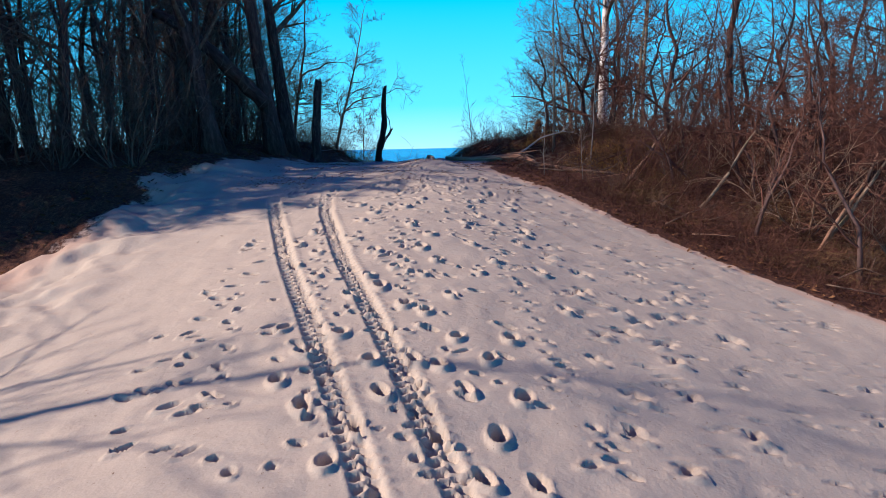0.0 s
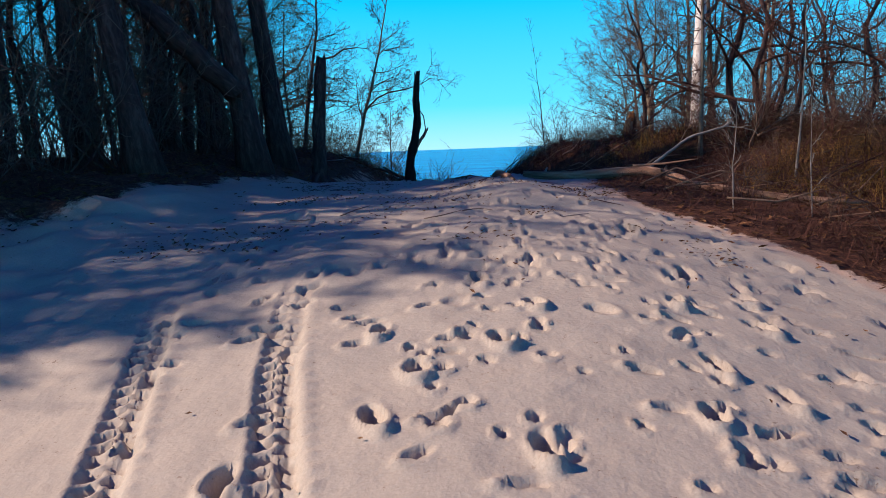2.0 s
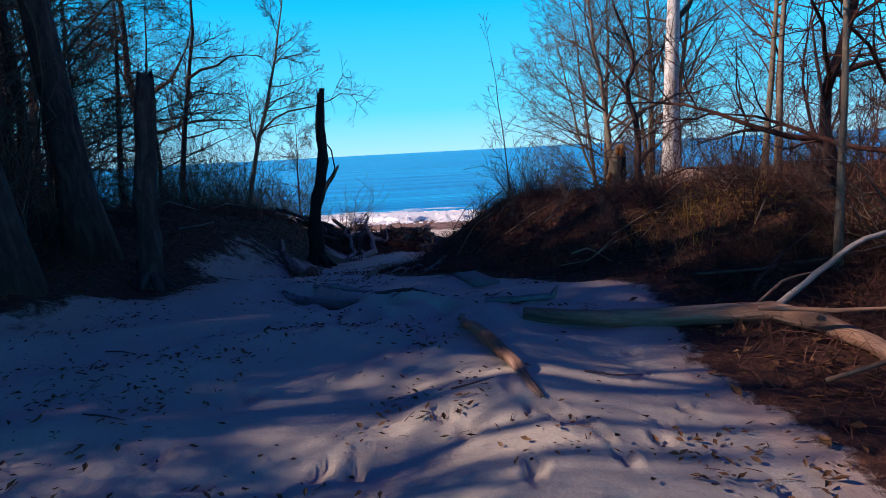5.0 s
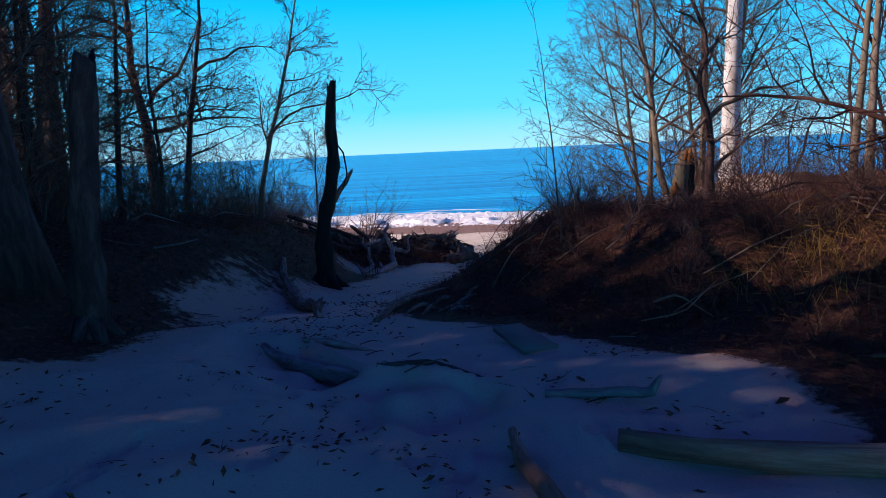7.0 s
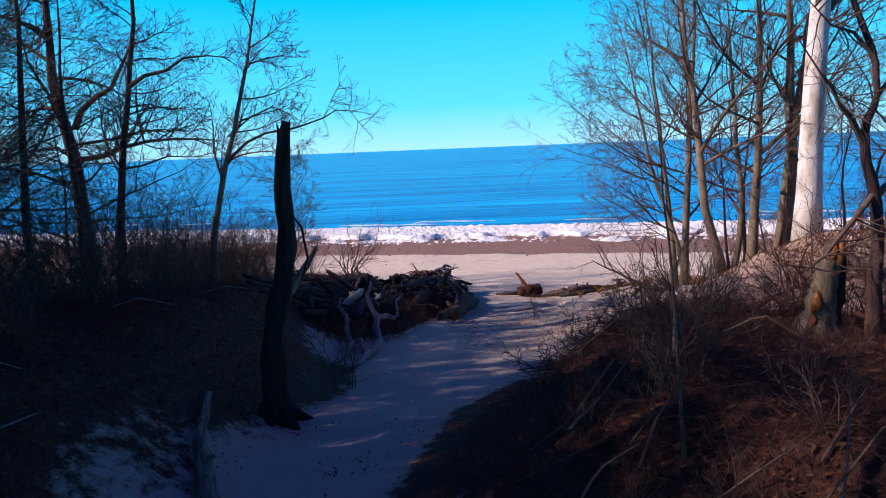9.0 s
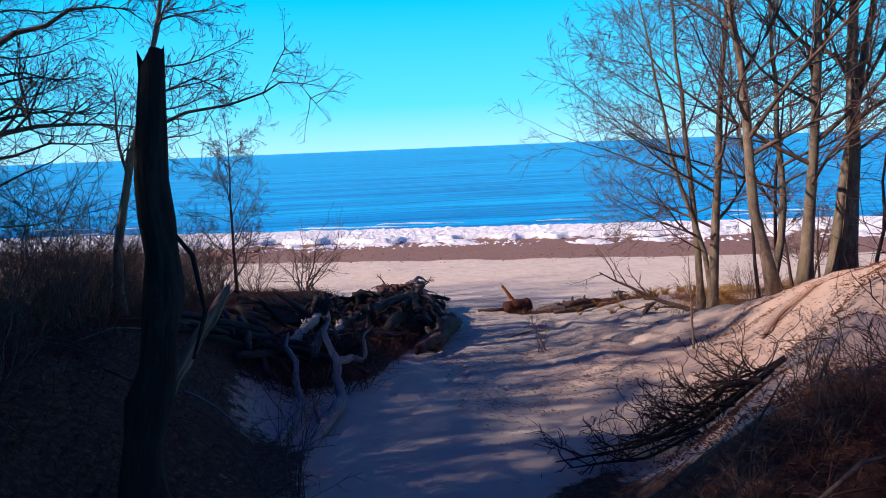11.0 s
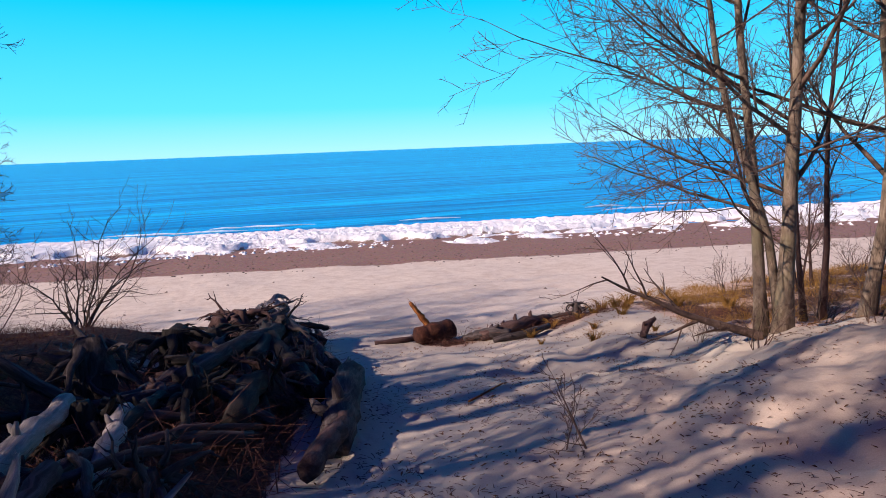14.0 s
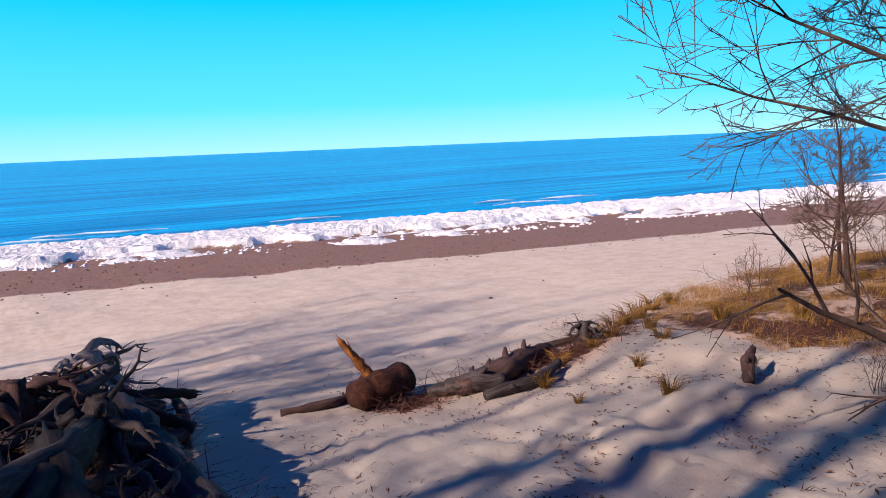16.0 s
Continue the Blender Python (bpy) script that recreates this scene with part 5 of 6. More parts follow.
for x, y in scatter(22, (-13, -5.2, 47, 59.4), lambda x, y: x < np.interp(y, [47, 53, 59], [-5.8, -5.2, -5.2]) and x > -.42 * (y - 31) - 2.5, .8, 28):
    copy_thing(shr[1], pose(x, y, gz(x, y), 0, 0, rngw.uniform(0, 360)) @ Matrix.Diagonal((*[rngw.uniform(.7, 1.15)] * 3, 1)))
for x, y in scatter(12, (8, 20, 14, 32), lambda x, y: x > np.interp(y, [14, 20, 32], [11, 9, 8]), 1.2, 20):
    copy_thing(shr[0], pose(x, y, gz(x, y), 0, 0, rngw.uniform(0, 360)) @ Matrix.Diagonal((*[rngw.uniform(1.2, 1.8)] * 3, 1)))
shrub_thing("shrub", place_at(-3.8, 59.5), "fan-shaped leafless bush at the bank's edge", 84, 14, 3.5, .6, TWIG, "", (0, 7, 4, 0), r=.03)
bare_tree("sapling", place_at(16.6, 55.6), "slim bare dark sapling in the dune grass", [(4.6, .075, leaned([(.4, -.35), (1, -1.0)]))], BARK_DARK, TWIG, 310, limbs=16, kids=[0, 7, 5, 3, 0], first=.25, limb_len=.45, wide=(.7, 1.3))
bare_tree("sapling", place_at(18.6, 57.0), "small twiggy bare sapling in the dune grass", [(4.2, .06, leaned([(.4, -.2), (1, -.3)])), (3.6, .05, leaned([(.5, .4), (1, .9)]))], BARK_DARK, TWIG, 311, limbs=14, kids=[0, 7, 5, 3, 0], first=.2, limb_len=.45, wide=(.7, 1.3))
shrub_thing("shrub", place_at(15.4, 57.2), "low bare twiggy bush in the dune grass", 312, 9, 1.7, .7, TWIG, "", (0, 6, 4, 0))
shrub_thing("shrub", place_at(20.5, 56.6), "bare twiggy bush in the dune grass", 313, 10, 2.4, .7, TWIG, "", (0, 6, 4, 0))
shrub_thing("shrub", place_at(-2.2, 37.6), "fine leafless bush beside the black snag", 85, 8, 2.3, .5, TWIG, "", (0, 6, 4, 0))

# ---- ground brush, leaves and grass ----
def strewn(name, count, box, weight, length, mat, label, category, seed, arch=0.6, width=0.006, lift=0.25, rise=1.0):
    """Thin arching stems, each a bent three-sided strip, over the places that weight allows."""
    r = np.random.default_rng(seed)
    n = 0
    P, Q = [], []
    x, y = r.uniform(box[0], box[1], count * 6), r.uniform(box[2], box[3], count * 6)
    k = r.random(count * 6) < weight(x, y)
    x, y = x[k][:count], y[k][:count]
    z = tops(x, y) + 0.01
    n = len(x)
    a = r.uniform(0, 2 * np.pi, n)
    L = length * r.uniform(0.4, 1.25, n)
    up = r.uniform(lift, rise, n)
    dx, dy = np.cos(a) * arch, np.sin(a) * arch
    V = []
    for t in (0, .5, 1.0):
        px, py = x + dx * L * t ** 1.3, y + dy * L * t ** 1.3
        pz = z + L * up * (t - 0.55 * t * t * r.uniform(0.6, 1.3, n)) - (min(0.05, lift * .3) if t == 0 else 0)
        w = width * (1 - 0.75 * t)
        for g in range(3):
            an = a + g * 2.094
            V.append(np.stack([px + np.cos(an) * w, py + np.sin(an) * w, pz + (w if g == 0 else 0)], -1))
    V = np.stack(V, 1).reshape(-1, 3)
    base = (np.arange(n) * 9)[:, None]
    F = []
    for s in range(2):
        for g in range(3):
            i, j = s * 3 + g, s * 3 + (g + 1) % 3
            F.append(base + np.array([i, j, j + 3, i + 3]))
    F = np.stack(F, 1).reshape(-1, 4)
    me = bpy.data.meshes.new(name)
    me.from_pydata(V.tolist(), [], F.tolist())
    me.materials.append(mat)
    ob = new(name, me)
    return tagged(ob, label, category, kind="stuff")


strewn("brush", 12500, (0, 18, 8, 43), lambda x, y: np.clip((x - edge_r(x, y)) / 1.2, 0, 1) * np.clip((22 - x) / 10, 0, 1) * np.where(x < 9.5, np.clip((36.6 - y) / 3.2, .05, 1), 1), 1.05, BRUSH, "dense tangle of dry reddish-brown brush on the hill", "brush", 91)
strewn("brush", 13000, (-20, -3, 11, 60), lambda x, y: np.clip((edge_l(x, y) - x) / 1.2, 0, 1) * np.clip((24 + x) / 10, 0, 1), .9, BRUSH, "dense tangle of dry dark brush on the bank", "brush", 92)
strewn("low_brush", 9000, (0, 13, 9, 38), lambda x, y: np.clip((x - edge_r(x, y) + .35) / .5, 0, 1) * np.clip((edge_r(x, y) + 3.5 - x) / 1.5, 0, 1), .42, BRUSH, "low dry brush and twigs along the sand edge", "brush", 94, arch=.9, lift=.1)


def past_log(x, y):
    """Brush beside the fallen trunk grows behind it only."""
    return np.where((y > 18) & (y < 23.5), np.clip((x - np.interp(y, [18, 19, 19.5, 20.3, 21, 22.3, 23.5], [6, 5.3, 4.7, 4.1, 3.7, 3.5, 3.1])) / .4, 0, 1), 1)


strewn("thicket_brush", 8000, (1.5, 14, 9, 25), lambda x, y: past_log(x, y) * np.clip((x - edge_r(x, y) - .1) / .5, 0, 1) * np.clip((edge_r(x, y) + 5 - x) / 2, 0, 1), .8, BRUSH, "dense dark brush standing along the sand edge", "brush", 101, arch=.7, lift=.3)
strewn("thicket_brush", 9000, (1.5, 15, 10, 25), lambda x, y: past_log(x, y) * np.clip((x - edge_r(x, y) - .7) / 1.0, 0, 1) * np.clip((edge_r(x, y) + 6 - x) / 2, 0, 1) * np.clip(1.6 * vnoise(x, y, 1.3, 62) + .5, .05, 1), .95, BRUSH_OLIVE, "dense olive-brown dry brush on the slope", "brush", 102, arch=.75, lift=.3)
strewn("beach_grass", 15000, (9, 24, 49, 60), lambda x, y: np.clip((x - np.interp(y, [49, 51, 54, 56.5, 59, 60], [12, 11, 10.6, 11.4, 13.4, 16])) / 1.0, 0, 1) * np.clip(1.7 * vnoise(x, y, .8, 72) + .5, .04, 1), .58, STRAW, "ochre dry beach grass on the low dune", "grass", 93, arch=.5, width=.005)

strewn("dry_grass", 2600, (1.5, 8, 18.5, 29), lambda x, y: np.clip(1.2 - np.hypot(x - 5.2, y - 20.3) / 1.5, 0, 1) + .6 * np.clip(1.2 - np.hypot(x - 3.8, y - 26.2) / 1.3, 0, 1), .85, STRAW, "golden dry grass patch on the brushy hill", "grass", 99, arch=.6, width=.006)
strewn("hill_brush", 10500, (-1.5, 8, 26, 36.2), lambda x, y: np.clip((x - np.interp(y, [25, 27, 28.2, 29.5, 31, 33, 35.8, 37.5, 39.5], [1.4, .2, -.8, -1.3, -1.4, -.8, 0, 1.2, 4]) ) / .8, 0, 1) * np.clip((8.5 - x) / 2, 0, 1) * np.clip((36.2 - y) / 3, 0, 1), .45, BRUSH, "matted reddish brush and twigs over the hill", "brush", 88, arch=.9, lift=.08, width=.0055)
strewn("bank_brush", 9500, (-9, -1.5, 25, 60), lambda x, y: np.clip((np.interp(y, [25, 27, 31, 33.5, 36, 41, 44, 50, 56, 60], [-5.6, -5.1, -4.9, -4.2, -3.0, -3.0, -3.3, -1.8, -.6, -.2]) - x) / .8, 0, 1) * np.clip((9.5 + x) / 3, 0, 1), .5, BRUSH, "low dark brush and twigs over the bank", "brush", 89, arch=.9, lift=.1, width=.006)

def tuft(place, seed, s=1.0):
    rng = random.Random(seed)
    ob = thing("grass_tuft", place, "small ochre tuft of dry grass in the sand", "grass", "grass tufts", s=s)
    acc = Acc()
    for k in range(70):
        a, l = rng.uniform(0, 6.28), rng.uniform(.15, .42)
        d = Vector((math.cos(a), math.sin(a), 0))
        o = d * rng.uniform(0, .1)
        acc.tube([o + Vector((0, 0, -.04)), o + d * l * .25 + Vector((0, 0, l * .6)), o + d * l * .75 + Vector((0, 0, l * .75))], [.006, .005, .0015], 3, cap=False)
    tagged(part("grass_clump", acc, STRAW, ob), kind="stuff")
    return ob


tu = tuft(place_at(8.0, 53.6), 1)
for x, y, s in ((10.6, 57.2, 1.2), (11.2, 57.4, 1.3), (11.0, 56.6, 1.1), (12.0, 57.8, 1.3), (12.9, 58.2, 1.3), (10.0, 56.7, 1.0), (13.8, 58.4, 1.2), (12.4, 56.0, 1.2), (13.0, 54.6, 1.3), (7.3, 55.5, .8), (8.9, 55.0, .7), (9.6, 53.4, .6), (7.0, 54.4, .5), (10.2, 55.6, 1.0), (8.4, 56.4, .9), (9.4, 56.6, .7)):
    copy_thing(tu, pose(x, y, gz(x, y), 0, 0, 77 * x) @ Matrix.Diagonal((s, s, s, 1)))


def leaves(name, count, box, weight, seed, label, size=.05, thin=.55, mat=None):
    r = np.random.default_rng(seed)
    x, y = r.uniform(box[0], box[1], count * 8), r.uniform(box[2], box[3], count * 8)
    k = r.random(count * 8) < weight(x, y)
    x, y = x[k][:count], y[k][:count]
    n = len(x)
    z = np.array([top_at(a, b) for a, b in zip(x, y)]) + 0.012
    a, s = r.uniform(0, 2 * np.pi, n), size * r.uniform(.5, 1.4, n)
    c, sn = np.cos(a), np.sin(a)
    tl = r.uniform(-.5, .5, (n, 3))
    V = []
    for u, v, h in ((-1, 0, .1), (-.2, thin, .28), (1, 0, .2), (-.2, -thin, .28), (.1, 0, -.05)):
        V.append(np.stack([x + s * (u * c - v * sn), y + s * (u * sn + v * c), z + s * (h + .25 + tl[:, 0] * u + tl[:, 1] * v)], -1))
    V = np.stack(V, 1).reshape(-1, 3)
    base = (np.arange(n) * 5)[:, None]
    F = np.stack([base + np.array(q) for q in ((0, 4, 1), (1, 4, 2), (2, 4, 3), (3, 4, 0))], 1).reshape(-1, 3)
    me = bpy.data.meshes.new(name)
    me.from_pydata(V.tolist(), [], F.tolist())
    me.materials.append(mat or LEAF)
    return tagged(new(name, me), label, "leaves", kind="stuff")


leaves("leaf_litter", 16000, (-9, 12, 9, 56), lambda x, y: np.maximum(np.clip((x - edge_r(x, y) + .8) / 1.0, 0, 1), np.clip((edge_l(x, y) - x + .8) / 1.0, 0, 1)), 95, "scattered dead brown leaves on the banks")
leaves("sand_debris", 9000, (-7, 12, 12, 60), lambda x, y: np.where(y > 37, .8 * np.clip((x - 0) / 4, 0, 1), .03) * np.clip(2.2 * vnoise(x, y, .8, 55) + .25, 0.03, 1) * np.clip((62 - y) / 14, .25, 1), 96, "small leaf scraps and bark bits on the sand", .03, .34)
leaves("slope_leaves", 17000, (1.5, 11.5, 33.5, 46), lambda x, y: np.clip(1.4 * vnoise(x, y, 1.5, 56) + 1.0 * vnoise(x, y, .5, 59) + .1, .03, 1) * np.clip((x - np.interp(y, [33, 37, 40, 43, 46], [1.2, 1.8, 3.6, 5.4, 6.6])) / 1.4, 0, 1), 196, "orange-brown dead leaves on the sandy slope", .024, .45, LEAF_ORANGE)


# ---- fallen wood ----
def fallen(name, pts, radii, mat, label, seed, knots=2, sides=10, n=14, rough=.14, category="log", group=""):
    base = Vector(pts[0])
    ob = thing(name, base, label, category, group)
    part("log", log_mesh([Vector(p) - base for p in pts], radii, seed, sides, rough, knots, n), mat, ob)
    return ob


def on(x, y, dz=0.0):
    return (x, y, top_at(x, y) + dz)


big = fallen("fallen_log", (on(.2, 22.9, .02), on(1.2, 22.6, .08), on(2.5, 22.25, .16), on(2.98, 21.75, .10), on(2.95, 21.0, .05), on(3.4, 20.3, .06), on(4.1, 19.5, .05), on(4.9, 19.0, .1)), (.07, .09, .102, .088, .078, .065, .055, .03), LOGWOOD, "long barkless fallen trunk lying over the sand edge", 101, 2)
b = big.location
acc = log_mesh([Vector(p) - b for p in ((2.5, 22.28, 3.72), (2.62, 22.28, 3.81), (2.98, 22.28, 4.08), (3.38, 22.28, 4.36), (3.82, 22.28, 4.47), (4.08, 22.28, 4.54), (4.17, 22.28, 4.73))], [.04, .034, .03, .026, .021, .016, .008], 102, 7, .1, 0)
rr = random.Random(4)
sp = dict(wander=.12, up=.0, tip=.004, kids=[0, 3, 2, 0])
for d, L in (((.9, 0, -.1), .5), ((.5, .2, .5), .3), ((.3, .1, .9), .22)):
    grow(acc, Vector((4.06, 22.28, 4.53)) - b, d, L, .012, 1, 3, rr, sp)
part("branch", acc, DRIFT, big, "thin pale branch rising from the trunk")
fallen("driftwood_branch", (on(-.05, 23.95, .02), on(.4, 23.9, .06), on(.72, 23.76, .08), (.78, 23.74, top_at(.78, 23.74) + .2)), (.035, .04, .045, .016), DRIFT, "thin half-buried branch with an upturned stub", 104, 0)
fallen("half_buried_log", (on(-.40, 23.3, .0), on(-.42, 22.7, .10), on(-.36, 22.0, .09), on(-.22, 21.2, .06), on(-.16, 20.5, .0)), (.03, .05, .055, .05, .03), LOGWOOD, "weathered log half buried along the sand ridge", 105, 1)
# root laid bare along the hill foot
fallen("pale_log", (on(-1.55, 27.9, .02), on(-1.3, 29.2, .12), on(-1.0, 30.8, .10), on(-.4, 31.6, .05)), (.04, .06, .055, .03), ROTTEN_GREY, "pale weathered root along the foot of the hill", 106, 3, 10, 24, .5)
fallen("old_root", (on(-4.0, 34.6, .2), on(-3.8, 33.4, .14), on(-3.4, 32.2, .12), on(-3.05, 30.9, .08), on(-2.6, 29.8, .1), on(-2.4, 28.5, -.02)), (.05, .085, .12, .10, .095, .04), ROTTEN_GREY, "knotted weathered old root lying down the sand bank", 107, 8, 12, 26, .55)
fallen("old_root", (on(-2.85, 27.0, -.03), on(-2.5, 26.5, .05), on(-2.1, 25.85, .07), on(-1.65, 25.3, .03), on(-1.3, 25.05, -.04)), (.05, .085, .09, .07, .03), DRIFT, "pale exposed root along the eroded sand lip", 108, 2, 10, 16, .25)
fallen("old_root", (on(-2.35, 26.85, -.02), on(-1.95, 26.5, .05), on(-1.5, 26.3, .0)), (.03, .05, .02), DRIFT, "short pale root behind the sand lip", 110, 1)
fallen("old_root", (on(-1.4, 25.2, -.02), on(-.9, 24.95, .03), on(-.4, 24.5, -.02)), (.02, .035, .015), DRIFT_DARK, "thin dark root along the eroded sand lip", 111, 0)
rk = random.Random(79)
for k, (x, y, dx, h) in enumerate(((5.2, 18.6, 1.1, 1.5), (6.4, 16.6, 1.6, 2.0), (7.4, 15.6, 1.0, 2.1), (8.2, 14.4, 1.5, 2.3), (8.9, 15.2, 1.9, 2.6), (6.9, 18.0, -1.4, 1.2), (9.6, 13.6, 1.2, 2.4))):
    q = [Vector(on(x, y, -.1)) + Vector((dx * t + rk.uniform(-.06, .06), .3 * t, h * t + rk.uniform(-.05, .05))) for t in (0, .25, .5, .75, 1)]
    fallen("leaning_stem", q, (.05, .045, .04, .032, .015), (LOGWOOD, BARK_GREY, BARK_DARK)[k % 3], "dead barkless stem leaning in the thicket", 180 + k, 3, 7, 12, .2, "dead stem", "leaning stems")
rk = random.Random(78)
for k in range(9):
    t, off = rk.uniform(0, .7), rk.uniform(-.05, .55)
    x, y = -1.5 + 1.2 * t + off, 28.0 + 3.3 * t - off * .3
    q = []
    for j in range(5):
        q.append(on(x, y, (-.02, .05, .06, .04, -.03)[j] + rk.uniform(-.02, .03)))
        x, y = x + rk.uniform(.02, .2), y + rk.uniform(.12, .34)
    fallen("old_root", q, (.012, .03, .034, .024, .008), (ROTTEN_GREY, DRIFT, LOGWOOD)[k % 3], "thin weathered root laid bare along the foot of the bank", 160 + k, 1, 7, 14, .4)
rq = random.Random(77)
for k in range(34):
    x, y = rq.uniform(-4.6, 1.6), rq.uniform(17, 30)
    a, L = rq.uniform(-.6, .8), rq.uniform(.15, .5)
    fallen("fallen_stick", (on(x, y, .01), on(x + math.cos(a) * L * .5, y + math.sin(a) * L * .5 + rq.uniform(-.05, .05), .03), on(x + math.cos(a) * L, y + math.sin(a) * L, rq.uniform(.01, .08))), (.006, .007, .003), (BARK_DARK, TWIG, DRIFT)[k % 3], "small broken twig lying on the shaded sand", 700 + k, 0, 4, 5, .1, "stick", "fallen sticks")
strewn("path_twigs", 350, (-5, 2, 16, 36), lambda x, y: np.clip(1.8 * vnoise(x, y, .9, 58) - .1, .01, 1), .14, BRUSH, "dark leaf scraps and twigs on the shaded sand", "twigs", 90, arch=1.0, lift=.02, rise=.12, width=.005)
leaves("path_leaves", 2600, (-5, 2.5, 16, 36), lambda x, y: np.clip(1.8 * vnoise(x, y, .9, 58) - .05, .02, 1), 97, "dark leaf scraps on the shaded sand", .03, .45)
# flat slab set where a four-cornered pale patch lies on the sand
acc = Acc()
x0, y0 = .04, 25.93
zz = max(top_at(x0, y0), top_at(x0 - .15, y0 + .4), top_at(x0 + .15, y0 - .4)) + .03
for dx, dy, dz in ((-.2, .45, 0), (.12, .5, .01), (.36, -.4, .0), (.0, -.45, -.01)):
    acc.v.append((dx, dy, dz + .025))
for dx, dy, dz in ((-.2, .45, 0), (.12, .5, .01), (.36, -.4, .0), (.0, -.45, -.01)):
    acc.v.append((dx, dy, dz - .03))
acc.f += [(3, 2, 1, 0), (4, 5, 6, 7)] + [(i, (i + 1) % 4, 4 + (i + 1) % 4, 4 + i) for i in range(4)]
ob = thing("old_board", (x0, y0, zz), "flat pale grey slab lying on the sand", "board")
part("board", acc, DRIFT, ob)

rs = random.Random(52)
for k in range(120):
    y = rs.uniform(10.5, 35)
    x = float(edge_r(0, y)) + rs.uniform(.1, 5.0)
    a, L = rs.uniform(-.7, .9), rs.uniform(.7, 2.2) if y < 25 else rs.uniform(.5, 1.3)
    dx, dy = math.cos(a) * L, math.sin(a) * L
    r = rs.uniform(.009, .024) if y < 25 else rs.uniform(.008, .018)
    fallen("fallen_stick", (on(x, y, rs.uniform(.02, .3)), on(x + dx * .5, y + dy * .5 + rs.uniform(-.15, .15), rs.uniform(.05, .45)), on(x + dx, y + dy, rs.uniform(.05, .5))), (r, r * .9, r * .4), (TWIG, LOGWOOD, TWIG_RED, TWIG_PALE)[k % 4], "bare broken stick lying in the dry brush", 500 + k, 0, 5, 6, .1, "stick", "fallen sticks")
for k in range(14):
    y = rs.uniform(30, 46)
    x = float(edge_l(0, y)) - rs.uniform(-.4, 3)
    a, L = rs.uniform(-.7, .9), rs.uniform(.6, 1.6)
    dx, dy = math.cos(a) * L, math.sin(a) * L
    r = rs.uniform(.012, .03)
    fallen("fallen_stick", (on(x, y, .03), on(x + dx * .5, y + dy * .5, rs.uniform(.05, .3)), on(x + dx, y + dy, rs.uniform(.03, .3))), (r, r * .9, r * .4), (DRIFT, TWIG)[k % 2], "bare broken stick lying on the dark bank", 540 + k, 0, 5, 6, .1, "stick", "fallen sticks")

# fallen treetop on the slope
ob = thing("fallen_branches", (3.3, 38.2, top_at(3.3, 38.2)), "heap of dark knobby fallen branches on the slope", "branches")
b = ob.location
rr = random.Random(9)
sp = dict(wander=.36, up=.0, tip=.005, kids=[0, 5, 3, 0])
heap_limbs = [((5.0, 37.4), (4.2, 38.2), (3.2, 38.9), (2.2, 39.5), .07, .25), ((4.6, 37.0), (3.7, 37.9), (2.7, 38.9), (1.5, 39.2), .07, .15),
              ((4.2, 36.6), (3.9, 37.4), (4.0, 38.4), (4.1, 39.6), .08, .45), ((3.7, 36.5), (3.8, 37.6), (3.3, 38.7), (2.9, 39.9), .06, .3),
              ((5.3, 38.3), (4.4, 38.5), (3.5, 38.7), (2.7, 39.3), .055, .5), ((4.9, 37.8), (4.3, 37.7), (3.4, 37.6), (2.4, 38.3), .065, .2),
              ((4.4, 39.3), (3.8, 38.6), (3.4, 37.7), (3.2, 36.9), .05, .35), ((3.4, 37.2), (2.7, 37.8), (2.1, 38.4), (1.6, 38.6), .05, .12),
              ((5.6, 38.9), (4.8, 38.5), (4.2, 38.0), (3.8, 37.2), .05, .25)]
for k, (p0, p1, p2, p3, r, lift) in enumerate(heap_limbs):
    p0, p1, p2, p3 = [(3.3 + (x - 3.6) * .95, 38.2 + (y - 38.0) * .5 + (x - 3.6) * .25) for x, y in (p0, p1, p2, p3)]
    pts = [Vector(on(*p0, .12)) - b, Vector(on(*p1, lift)) - b, Vector(on(*p2, lift * .8)) - b, Vector(on(*p3, .08)) - b]
    r *= .42
    acc = log_mesh(pts, (r, r * .95, r * .7, r * .3), 610 + k, 8, .25, 4, 16)
    for m in range(13):
        t = rr.uniform(.1, 1) * 2.99
        q = pts[int(t)].lerp(pts[int(t) + 1], t - int(t))
        d = Vector((rr.uniform(-1, .4), rr.uniform(-.5, 1), rr.uniform(-.25, .45)))
        grow(acc, q, d, rr.uniform(.35, 1.0), r * rr.uniform(.35, .6), 1, 3, rr, sp)
    part("branch", acc, (BARK_BLACK, BARK_BLACK, DRIFT_DARK)[k % 3], ob)
fallen("pale_stick", (on(7.2, 42.9, .05), on(7.9, 43.3, .12), on(8.6, 43.2, .08)), (.03, .045, .03), LOGWOOD, "pale broken stick lying on the leafy slope", 109, 0)
ob = thing("low_dead_branch", on(9.5, 50.0), "low dead branch reaching over the sand", "branch")
acc = Acc()
grow(acc, (0, 0, .12), (-.95, .3, .22), 3.4, .1, 1, 4, random.Random(12), dict(wander=.12, up=.02, tip=.005, kids=[0, 6, 4, 2, 0]))
part("branch", acc, TWIG, ob)

